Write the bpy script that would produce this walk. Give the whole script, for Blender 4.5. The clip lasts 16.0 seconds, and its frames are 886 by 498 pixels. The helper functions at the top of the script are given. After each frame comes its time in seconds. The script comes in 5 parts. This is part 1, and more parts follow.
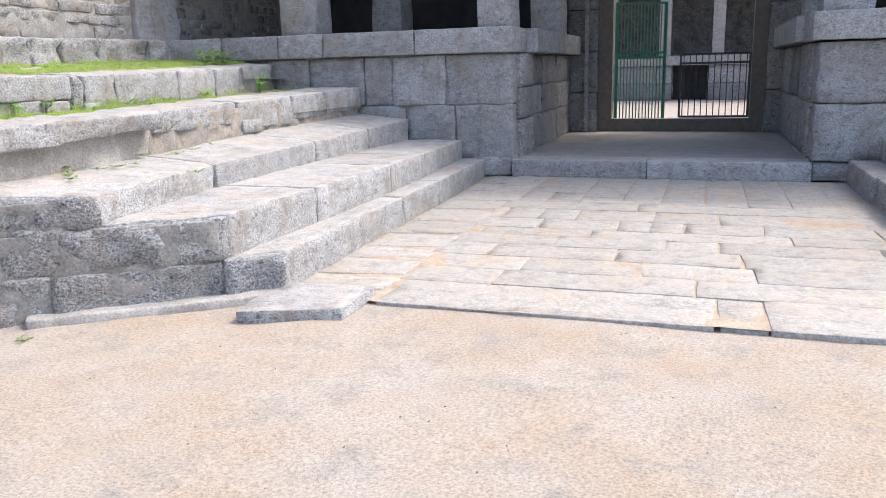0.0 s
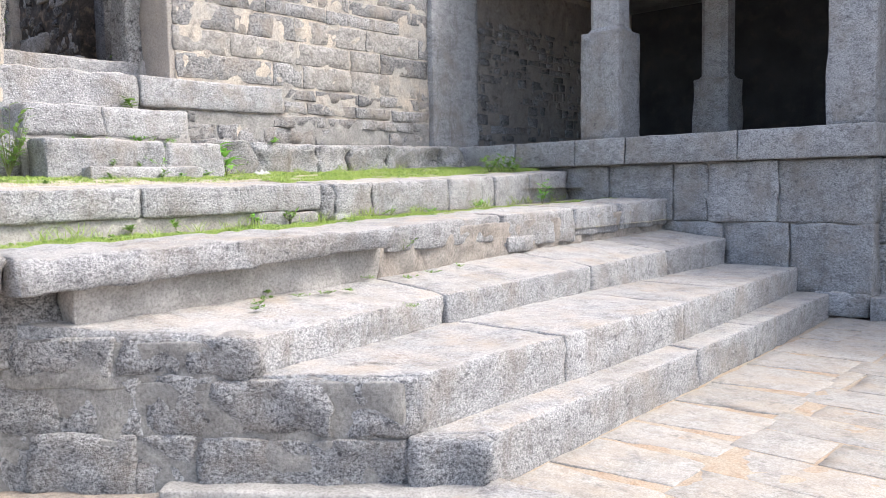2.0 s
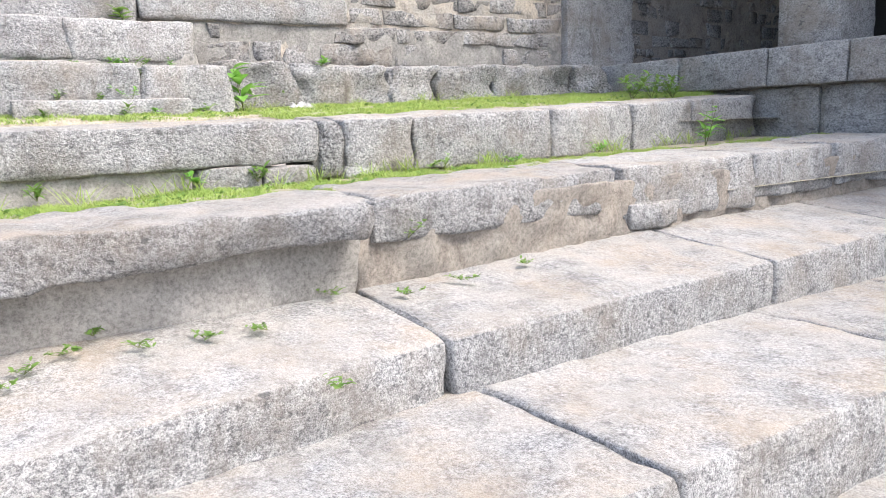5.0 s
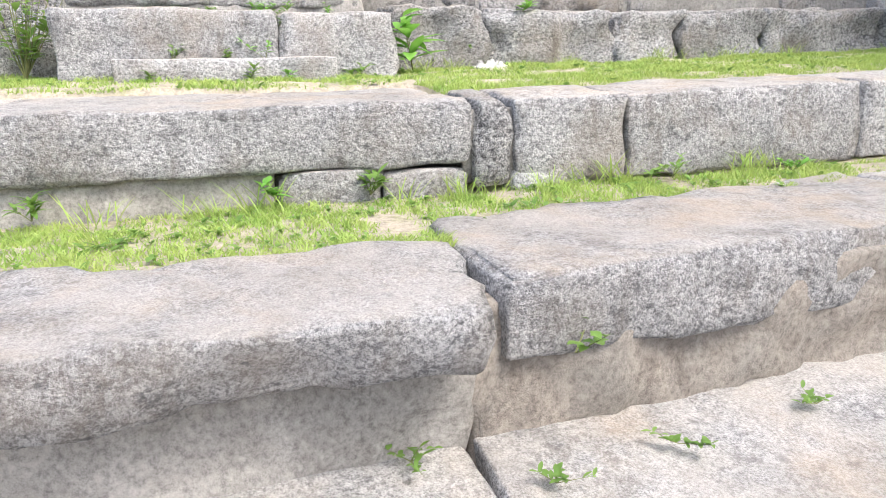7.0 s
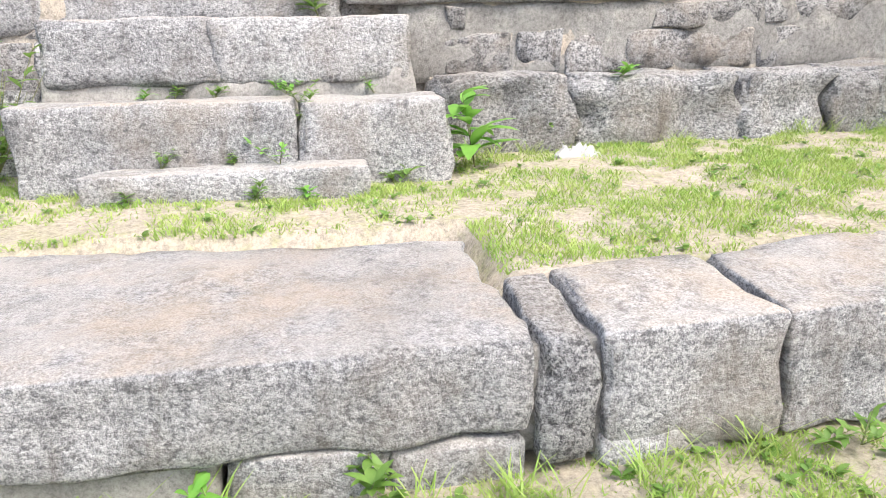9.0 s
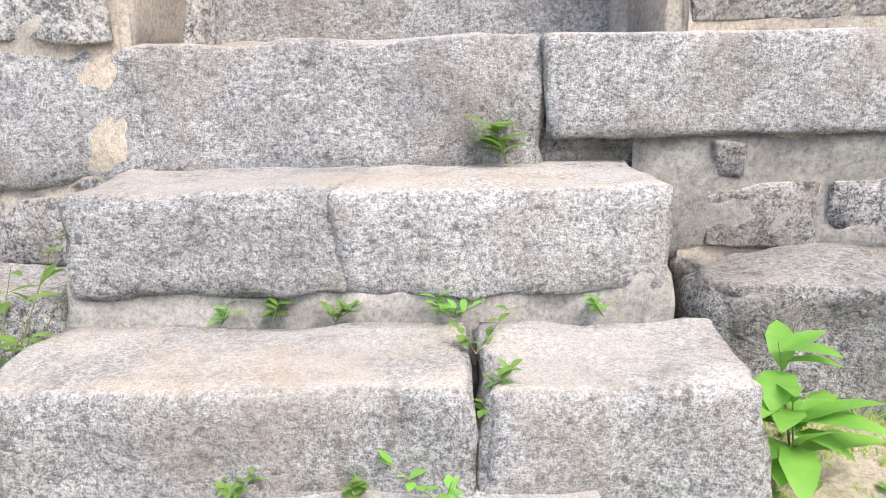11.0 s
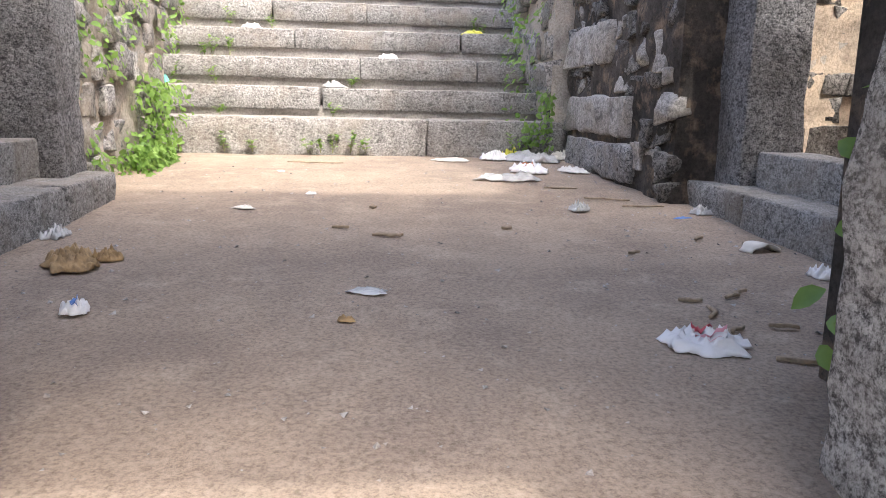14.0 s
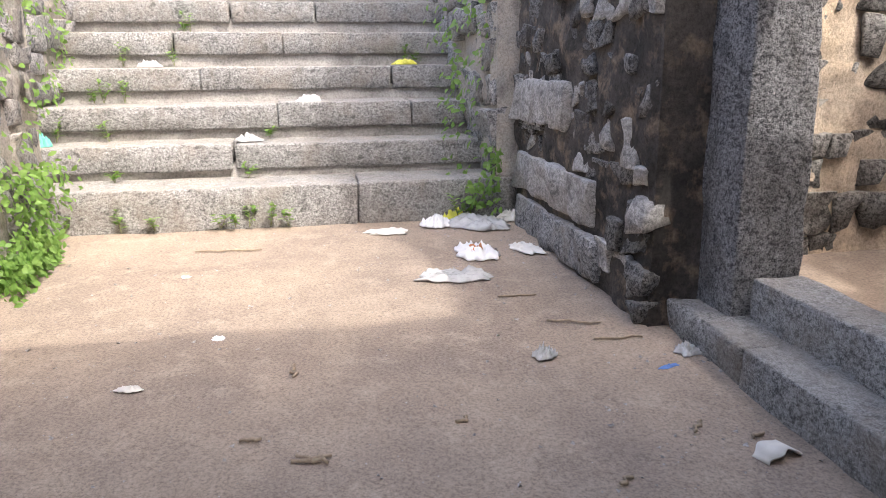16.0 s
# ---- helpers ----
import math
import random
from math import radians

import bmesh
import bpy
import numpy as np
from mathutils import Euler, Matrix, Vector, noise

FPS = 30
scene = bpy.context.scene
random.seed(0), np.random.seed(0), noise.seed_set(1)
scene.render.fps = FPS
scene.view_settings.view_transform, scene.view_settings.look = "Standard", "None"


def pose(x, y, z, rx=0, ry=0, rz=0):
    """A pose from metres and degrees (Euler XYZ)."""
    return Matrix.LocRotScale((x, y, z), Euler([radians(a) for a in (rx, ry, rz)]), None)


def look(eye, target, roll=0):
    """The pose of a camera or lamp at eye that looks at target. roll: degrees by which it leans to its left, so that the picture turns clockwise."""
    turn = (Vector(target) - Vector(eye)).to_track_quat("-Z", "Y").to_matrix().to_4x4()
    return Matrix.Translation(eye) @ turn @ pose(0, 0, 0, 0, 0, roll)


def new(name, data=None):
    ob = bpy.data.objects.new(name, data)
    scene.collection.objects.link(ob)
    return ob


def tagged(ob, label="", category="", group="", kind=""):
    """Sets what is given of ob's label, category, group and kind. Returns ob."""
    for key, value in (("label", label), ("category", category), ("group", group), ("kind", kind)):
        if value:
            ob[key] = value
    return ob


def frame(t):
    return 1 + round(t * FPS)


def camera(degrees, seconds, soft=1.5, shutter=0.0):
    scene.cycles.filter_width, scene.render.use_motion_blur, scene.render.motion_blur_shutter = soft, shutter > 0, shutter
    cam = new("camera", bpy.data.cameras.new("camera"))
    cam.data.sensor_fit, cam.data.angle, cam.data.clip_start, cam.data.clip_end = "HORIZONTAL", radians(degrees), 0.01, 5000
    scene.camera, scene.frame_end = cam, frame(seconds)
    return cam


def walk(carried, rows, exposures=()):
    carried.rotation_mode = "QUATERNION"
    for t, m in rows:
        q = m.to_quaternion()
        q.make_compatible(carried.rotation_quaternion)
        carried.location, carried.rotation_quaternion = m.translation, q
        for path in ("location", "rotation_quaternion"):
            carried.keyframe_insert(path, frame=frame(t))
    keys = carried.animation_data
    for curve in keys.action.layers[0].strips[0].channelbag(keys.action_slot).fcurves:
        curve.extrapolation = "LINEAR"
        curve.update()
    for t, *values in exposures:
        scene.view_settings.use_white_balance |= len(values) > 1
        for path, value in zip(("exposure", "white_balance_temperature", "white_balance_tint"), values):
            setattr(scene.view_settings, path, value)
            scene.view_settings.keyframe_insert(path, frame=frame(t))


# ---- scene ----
cam = camera(59.2, 16.0, soft=0.7)
# seconds, eye x y z, yaw from +y to the left, pitch, roll
PATH = [
    (0.0, 0.000, 0.000, 1.460, 18.90, -12.94, -1.49),
    (0.5, -0.060, 0.462, 1.415, 29.39, -11.81, -0.71),
    (1.0, -0.226, 0.868, 1.438, 35.31, -8.69, 0.90),
    (1.5, -0.341, 1.277, 1.465, 38.55, -5.67, -0.97),
    (2.0, -0.405, 1.736, 1.474, 42.67, -4.77, -1.17),
    (2.5, -0.594, 2.123, 1.465, 48.26, -5.77, -1.40),
    (3.0, -0.770, 2.522, 1.456, 48.98, -6.07, -1.44),
    (3.5, -0.972, 2.979, 1.464, 52.43, -7.70, -1.80),
    (3.7, -1.064, 3.155, 1.464, 53.68, -8.29, -1.97),
    (5.8, -2.246, 4.581, 1.452, 60.34, -9.79, -1.74),
    (6.0, -2.365, 4.689, 1.452, 62.34, -10.14, -1.64),
    (6.5, -2.685, 4.923, 1.496, 70.11, -10.19, -1.30),
    (7.0, -3.052, 5.030, 1.573, 74.11, -12.48, -1.19),
    (7.5, -3.280, 5.106, 1.752, 75.86, -14.80, -1.50),
    (8.0, -3.504, 5.289, 1.902, 78.94, -14.68, -1.84),
    (10.3, -5.040, 5.467, 2.349, 83.09, -12.68, -1.02),
    (10.5, -5.199, 5.467, 2.422, 85.94, -12.54, -1.26),
    (11.0, -5.760, 5.332, 2.584, 90.80, -13.73, -1.35),
    (11.5, -6.222, 5.268, 2.850, 90.81, -12.54, -1.47),
    (12.0, -6.716, 5.305, 2.933, 90.48, -11.05, -1.42),
    (12.5, -7.173, 5.227, 2.977, 89.04, -11.07, -0.95),
    (13.0, -7.519, 5.173, 3.171, 85.15, -10.97, 0.00),
    (13.5, -7.845, 5.194, 3.344, 84.13, -11.02, 0.17),
    (14.0, -8.133, 5.126, 3.416, 84.36, -10.86, 1.36),
    (14.5, -8.381, 5.084, 3.717, 82.44, -13.72, 1.48),
    (15.0, -8.642, 5.170, 3.845, 79.48, -13.69, 1.92),
    (15.5, -8.830, 5.244, 4.079, 79.20, -13.89, 0.02),
    (16.0, -9.006, 5.231, 4.115, 79.87, -14.00, -0.40),
]


def seen_from(x, y, z, yaw, pitch, roll):
    a, p = radians(yaw), radians(pitch)
    way = Vector((-math.sin(a) * math.cos(p), math.cos(a) * math.cos(p), math.sin(p)))
    eye = Vector((x, y, z))
    return look(eye, eye + way, roll)


EXPOSURES = [(0.0, 1.6, 6350, 7), (3.5, 1.62, 6400, 6), (8.0, 1.72, 6500, 6), (11.5, 1.7, 6500, 7), (13.0, 2.2, 6500, 9), (14.0, 2.65, 6700, 9), (16.0, 2.55, 6650, 9)]
walk(cam, [(row[0], seen_from(*row[1:])) for row in PATH], EXPOSURES)

# ---- light ----
SUN_DIR = Vector((0.52, 0.30, 0.80)).normalized()   # towards the sun
world = bpy.data.worlds.new("sky")
scene.world = world
world.use_nodes = True
wn = world.node_tree.nodes
sky = wn.new("ShaderNodeTexSky")
sky.sky_type, sky.sun_disc = "NISHITA", False
sky.sun_elevation = math.asin(SUN_DIR.z)
sky.sun_rotation = math.atan2(SUN_DIR.x, SUN_DIR.y)
sky.dust_density = 4.0
sky.air_density = 0.8
sky.ozone_density = 0.5
world.node_tree.links.new(sky.outputs[0], wn["Background"].inputs[0])
wn["Background"].inputs[1].default_value = 0.15
sun_data = bpy.data.lights.new("sun", "SUN")
sun_data.energy, sun_data.angle, sun_data.color = 0.52, radians(1.2), (1.0, 0.97, 0.93)
sun = new("sun", sun_data)
sun.matrix_world = look((0, 0, 30), Vector((0, 0, 30)) - SUN_DIR)


# ---- materials ----
def material(name):
    m = bpy.data.materials.new(name)
    m.use_nodes = True
    n, l = m.node_tree.nodes, m.node_tree.links
    return m, n, l, n["Principled BSDF"]


def tex_noise(n, l, co, scale, detail=4.0, rough=0.6, stretch=None):
    t = n.new("ShaderNodeTexNoise")
    t.inputs["Scale"].default_value, t.inputs["Detail"].default_value, t.inputs["Roughness"].default_value = scale, detail, rough
    if stretch:
        mp = n.new("ShaderNodeMapping")
        mp.inputs["Scale"].default_value = stretch
        l.new(co, mp.inputs[0])
        co = mp.outputs[0]
    l.new(co, t.inputs["Vector"])
    return t.outputs["Fac"]


def ramp(n, l, fac, stops):
    r = n.new("ShaderNodeValToRGB")
    els = r.color_ramp.elements
    while len(els) < len(stops):
        els.new(0.5)
    for e, (p, c) in zip(els, stops):
        e.position = p
        e.color = (*c, 1) if isinstance(c, tuple) else (c, c, c, 1)
    l.new(fac, r.inputs[0])
    return r.outputs[0]


def mix(n, l, fac, a, b, how="MIX"):
    x = n.new("ShaderNodeMix")
    x.data_type, x.blend_type = "RGBA", how
    for sock, v in ((x.inputs[0], fac), (x.inputs[6], a), (x.inputs[7], b)):
        if isinstance(v, (int, float)):
            sock.default_value = v
        elif isinstance(v, tuple):
            sock.default_value = (*v, 1)
        else:
            l.new(v, sock)
    return x.outputs[2]


def calc(n, l, op, a, b):
    x = n.new("ShaderNodeMath")
    x.operation, x.use_clamp = op, True
    for sock, v in ((x.inputs[0], a), (x.inputs[1], b)):
        if isinstance(v, (int, float)):
            sock.default_value = v
        else:
            l.new(v, sock)
    return x.outputs[0]


def relief(n, l, b, height, strength, dist):
    bp = n.new("ShaderNodeBump")
    bp.inputs["Strength"].default_value, bp.inputs["Distance"].default_value = strength, dist
    l.new(height, bp.inputs["Height"])
    l.new(bp.outputs[0], b.inputs["Normal"])


def coords(n):
    return n.new("ShaderNodeTexCoord").outputs["Object"]


def up_facing(n, l, lo=0.6, hi=0.95):
    g = n.new("ShaderNodeNewGeometry")
    s = n.new("ShaderNodeSeparateXYZ")
    l.new(g.outputs["Normal"], s.inputs[0])
    return ramp(n, l, s.outputs[2], [(lo, 0.0), (hi, 1.0)])


def stone_material(name, light=(0.56, 0.56, 0.57), dark=(0.17, 0.17, 0.18), stain=(0.27, 0.235, 0.20), stain_amount=0.6,
                   dust=(0.56, 0.525, 0.49), tan=(0.56, 0.455, 0.35), dust_amount=0.6, grain=85.0, depth=0.022, spread=0.4):
    """Rough-dressed granite: salt and pepper crystals, chisel pits, brown runs and stains, dust that has settled on top."""
    m, n, l, b = material(name)
    co = coords(n)
    info = n.new("ShaderNodeObjectInfo")
    coarse = tex_noise(n, l, co, grain * 0.75, 5.0, 0.75, (1.0, 1.0, 1.2))
    crystal = tex_noise(n, l, co, grain * 2.2, 4.0, 0.8)
    chisel = tex_noise(n, l, co, grain * 0.26, 8.0, 0.7, (0.9, 0.9, 1.35))
    speck = calc(n, l, "ADD", calc(n, l, "MULTIPLY", coarse, 0.5), calc(n, l, "MULTIPLY", crystal, 0.5))
    half = tuple(0.45 * x + 0.55 * y for x, y in zip(dark, light))
    c = ramp(n, l, speck, [(0.425, dark), (0.49, half), (0.545, light), (0.61, tuple(min(0.78, x * 1.2) for x in light))])
    tone = ramp(n, l, info.outputs["Random"], [(0.0, 1.0 - spread * 0.55), (1.0, 1.0)])
    c = mix(n, l, 1.0, c, tone, "MULTIPLY")
    mid = tex_noise(n, l, co, 7.0, 8.0, 0.72, (1.0, 1.0, 1.6))
    c = mix(n, l, 1.0, c, ramp(n, l, mid, [(0.36, 0.68), (0.52, 1.0)]), "MULTIPLY")
    wide = tex_noise(n, l, co, 2.3, 8.0, 0.68)
    c = mix(n, l, calc(n, l, "MULTIPLY", ramp(n, l, wide, [(0.48, 0.0), (0.66, 1.0)]), stain_amount), c, stain)
    runs = ramp(n, l, tex_noise(n, l, co, 6.0, 7.0, 0.7, (1.3, 1.3, 0.3)), [(0.55, 0.0), (0.68, 1.0)])
    c = mix(n, l, calc(n, l, "MULTIPLY", runs, stain_amount * 0.8), c, tuple(x * 0.6 for x in stain))
    pit_mask = ramp(n, l, chisel, [(0.37, 1.0), (0.43, 0.0)])
    c = mix(n, l, calc(n, l, "MULTIPLY", pit_mask, 0.7), c, tuple(x * 0.55 for x in dark))
    patch = ramp(n, l, tex_noise(n, l, co, 4.0, 9.0, 0.68), [(0.36, 0.15), (0.6, 1.0)])
    warm = ramp(n, l, tex_noise(n, l, co, 1.7, 8.0, 0.66), [(0.47, 0.0), (0.6, 1.0)])
    laid = calc(n, l, "MULTIPLY", calc(n, l, "MULTIPLY", up_facing(n, l), patch), dust_amount)
    settled = mix(n, l, calc(n, l, "MULTIPLY", warm, 0.75), dust, tan)
    settled = mix(n, l, 1.0, settled, ramp(n, l, crystal, [(0.36, 0.72), (0.58, 1.06)]), "MULTIPLY")
    c = mix(n, l, laid, c, settled)
    l.new(c, b.inputs["Base Color"])
    b.inputs["Roughness"].default_value = 0.88
    b.inputs["Specular IOR Level"].default_value = 0.25
    h = calc(n, l, "ADD", calc(n, l, "MULTIPLY", chisel, 0.65), calc(n, l, "MULTIPLY", coarse, 0.35))
    relief(n, l, b, h, 1.0, depth)
    return m


def mottled(name, a, bcol, c3, scale=3.0, depth=0.01, rough=0.92, fine_scale=60.0):
    """Earth, plaster or mortar: two wide tones, a third in patches, fine grain."""
    m, n, l, b = material(name)
    co = coords(n)
    wide = tex_noise(n, l, co, scale, 6.0, 0.62)
    c = mix(n, l, ramp(n, l, wide, [(0.38, 0.0), (0.62, 1.0)]), a, bcol)
    other = tex_noise(n, l, co, scale * 2.7 + 0.37, 6.0, 0.65)
    c = mix(n, l, calc(n, l, "MULTIPLY", ramp(n, l, other, [(0.52, 0.0), (0.68, 1.0)]), 0.7), c, c3)
    fine = tex_noise(n, l, co, fine_scale, 8.0, 0.85)
    c = mix(n, l, 1.0, c, ramp(n, l, fine, [(0.38, 0.55), (0.5, 0.95), (0.62, 1.22)]), "MULTIPLY")
    l.new(c, b.inputs["Base Color"])
    b.inputs["Roughness"].default_value = rough
    b.inputs["Specular IOR Level"].default_value = 0.2
    relief(n, l, b, calc(n, l, "ADD", calc(n, l, "MULTIPLY", other, 0.5), calc(n, l, "MULTIPLY", fine, 0.5)), 0.8, depth)
    return m


def plain(name, colour, rough=0.7, metal=0.0, vary=0.25, scale=12.0, sheer=0.0):
    m, n, l, b = material(name)
    co = coords(n)
    w = tex_noise(n, l, co, scale, 4.0, 0.6)
    c = mix(n, l, 1.0, colour, ramp(n, l, w, [(0.35, 1.0 - vary), (0.65, 1.0)]), "MULTIPLY")
    l.new(c, b.inputs["Base Color"])
    b.inputs["Roughness"].default_value, b.inputs["Metallic"].default_value = rough, metal
    b.inputs["Transmission Weight"].default_value = sheer
    return m


def leaf_material(name, a, bcol):
    m, n, l, b = material(name)
    co = coords(n)
    w = tex_noise(n, l, co, 9.0, 4.0, 0.7)
    l.new(mix(n, l, ramp(n, l, w, [(0.35, 0.0), (0.65, 1.0)]), a, bcol), b.inputs["Base Color"])
    b.inputs["Roughness"].default_value = 0.55
    trans = n.new("ShaderNodeBsdfTranslucent")
    trans.inputs[0].default_value = (*[min(1.0, x * 1.6) for x in bcol], 1)
    mx = n.new("ShaderNodeMixShader")
    mx.inputs[0].default_value = 0.3
    l.new(b.outputs[0], mx.inputs[1])
    l.new(trans.outputs[0], mx.inputs[2])
    l.new(mx.outputs[0], n["Material Output"].inputs[0])
    return m


GRANITE = stone_material("granite")
GRANITE_POST = stone_material("granite_door_post", light=(0.58, 0.57, 0.56), dark=(0.05, 0.05, 0.052), stain=(0.2, 0.18, 0.16), grain=60, depth=0.03)
GRANITE_SOOT = stone_material("sooty_granite", light=(0.36, 0.36, 0.37), dark=(0.05, 0.05, 0.055), stain=(0.10, 0.09, 0.08), stain_amount=0.6, dust=(0.42, 0.40, 0.38), grain=70, depth=0.03)
GRANITE_OLD = stone_material("old_grey_granite", light=(0.44, 0.435, 0.43), dark=(0.12, 0.118, 0.115), dust=(0.42, 0.39, 0.36), tan=(0.42, 0.36, 0.30), grain=70)
GRANITE_DARK = stone_material("granite_rough_flank", light=(0.60, 0.60, 0.61), dark=(0.11, 0.11, 0.12), grain=75, depth=0.045, dust_amount=0.4)
GRANITE_COARSE = stone_material("granite_coarse", light=(0.57, 0.57, 0.585), dark=(0.19, 0.19, 0.2), grain=85, depth=0.04, dust=(0.58, 0.545, 0.515), dust_amount=0.75, spread=0.3)
PAVING = stone_material("paving_stone", light=(0.47, 0.455, 0.435), dark=(0.28, 0.27, 0.255), stain=(0.42, 0.345, 0.265), stain_amount=0.6,
                        dust=(0.44, 0.40, 0.365), tan=(0.46, 0.38, 0.30), dust_amount=0.6, grain=45, depth=0.006, spread=0.45)
RUBBLE = stone_material("rubble_stone", light=(0.50, 0.49, 0.49), dark=(0.09, 0.09, 0.095), stain=(0.30, 0.26, 0.22), stain_amount=0.7, grain=50, depth=0.02, spread=0.8)
SOOT_STONE = stone_material("sooty_rubble_stone", light=(0.33, 0.32, 0.31), dark=(0.04, 0.038, 0.037), stain=(0.06, 0.05, 0.045), stain_amount=0.85,
                            dust=(0.3, 0.27, 0.24), dust_amount=0.5, grain=45, depth=0.025, spread=0.9)
PALE_STONE = stone_material("pale_stone", light=(0.46, 0.44, 0.42), dark=(0.2, 0.19, 0.185), grain=40, depth=0.01, spread=0.3)
MORTAR = mottled("lime_mortar", (0.58, 0.51, 0.43), (0.40, 0.38, 0.355), (0.20, 0.18, 0.17), 2.2, 0.03)
PLASTER = mottled("grey_cement_plaster", (0.44, 0.42, 0.40), (0.31, 0.295, 0.28), (0.52, 0.50, 0.48), 2.6, 0.012)
WARM_PLASTER = mottled("warm_old_plaster", (0.47, 0.42, 0.37), (0.40, 0.365, 0.33), (0.32, 0.30, 0.285), 2.0, 0.02)
SOOT = mottled("sooty_mortar", (0.13, 0.115, 0.105), (0.055, 0.05, 0.046), (0.36, 0.27, 0.20), 2.6, 0.06, fine_scale=35.0)
SAND = mottled("sandy_ground", (0.39, 0.315, 0.25), (0.41, 0.365, 0.325), (0.29, 0.27, 0.25), 1.1, 0.012, fine_scale=65.0)
SOIL = mottled("dry_soil", (0.48, 0.42, 0.355), (0.42, 0.38, 0.29), (0.33, 0.34, 0.17), 5.0, 0.02, fine_scale=40.0)
EARTH = mottled("orange_joint_earth", (0.43, 0.33, 0.245), (0.45, 0.385, 0.31), (0.34, 0.22, 0.14), 3.1, 0.008, fine_scale=90.0)
GREY_COAT = mottled("dark_grey_plaster", (0.36, 0.35, 0.335), (0.27, 0.26, 0.25), (0.44, 0.42, 0.39), 3.0, 0.03, fine_scale=45.0)
BROWN_PLASTER = mottled("brown_stained_plaster", (0.41, 0.365, 0.325), (0.34, 0.315, 0.29), (0.18, 0.155, 0.14), 3.4, 0.03, fine_scale=50.0)
# ochre lime plaster, its colour lightened in place of sunlight blocked from the chamber
SUNLIT_OCHRE_PLASTER = mottled("sunlit_ochre_lime_plaster", (0.60, 0.49, 0.37), (0.52, 0.44, 0.36), (0.30, 0.24, 0.19), 2.4, 0.03, fine_scale=50.0)
FLOOR_EARTH = mottled("trodden_passage_earth", (0.37, 0.295, 0.235), (0.28, 0.225, 0.185), (0.43, 0.35, 0.28), 1.9, 0.008, fine_scale=75.0)
# plaster for roofed interiors; their shade is put into this near-black colour
SHADE_WALL = mottled("interior_shade_plaster", (0.075, 0.075, 0.08), (0.05, 0.05, 0.055), (0.1, 0.09, 0.085), 1.5, 0.02)
CEILING = mottled("stone_ceiling", (0.34, 0.33, 0.31), (0.26, 0.25, 0.24), (0.18, 0.17, 0.16), 1.5, 0.02)
GATE_BROWN = plain("dark_brown_gate_frame", (0.17, 0.14, 0.115), 0.6)
IRON = plain("dark_iron", (0.05, 0.05, 0.055), 0.5, 0.5)
GREEN_PAINT = plain("green_paint", (0.05, 0.2, 0.13), 0.5)
GRASS = leaf_material("grass", (0.17, 0.32, 0.05), (0.38, 0.46, 0.14))
LEAF = leaf_material("weed_leaf", (0.10, 0.2, 0.04), (0.19, 0.31, 0.07))
BRIGHT_LEAF = leaf_material("bright_leaf", (0.12, 0.31, 0.045), (0.22, 0.42, 0.085))
STEM = plain("weed_stem", (0.22, 0.24, 0.1), 0.8)
DRY = plain("dry_leaf", (0.42, 0.28, 0.14), 0.8, vary=0.5, scale=30)
WOOD = plain("dry_stick", (0.40, 0.31, 0.22), 0.85, vary=0.4, scale=40)
WHITE_PLASTIC = plain("white_plastic", (0.80, 0.79, 0.80), 0.4, vary=0.12)
CLEAR_PLASTIC = plain("clear_plastic", (0.75, 0.75, 0.74), 0.25, vary=0.3, sheer=0.35)
PAPER = plain("paper", (0.74, 0.71, 0.66), 0.85, vary=0.15)
RED_PLASTIC = plain("red_plastic", (0.65, 0.06, 0.10), 0.45)
PINK = plain("pink_print", (0.75, 0.35, 0.4), 0.5)
YELLOW = plain("yellow_plastic", (0.75, 0.72, 0.10), 0.4)
BLUE = plain("blue_print", (0.12, 0.25, 0.6), 0.5)
TEAL = plain("teal_plastic", (0.15, 0.55, 0.42), 0.4)
ORANGE = plain("orange_paper", (0.55, 0.2, 0.07), 0.6)


# ---- builders ----
def mesh_object(name, verts, faces, mat, parent=None, smooth=True):
    me = bpy.data.meshes.new(name)
    me.from_pydata(verts, [], faces)
    me.materials.append(mat)
    if smooth:
        me.shade_smooth()
    me.update()
    ob = new(name, me)
    if parent:
        ob.parent = parent
    return ob


def cuts(length, r, cell):
    k = max(1, round((length - 2 * r) / cell))
    return [0.0, r * 0.35] + [r + (length - 2 * r) * i / k for i in range(k + 1)] + [length - r * 0.35, length]


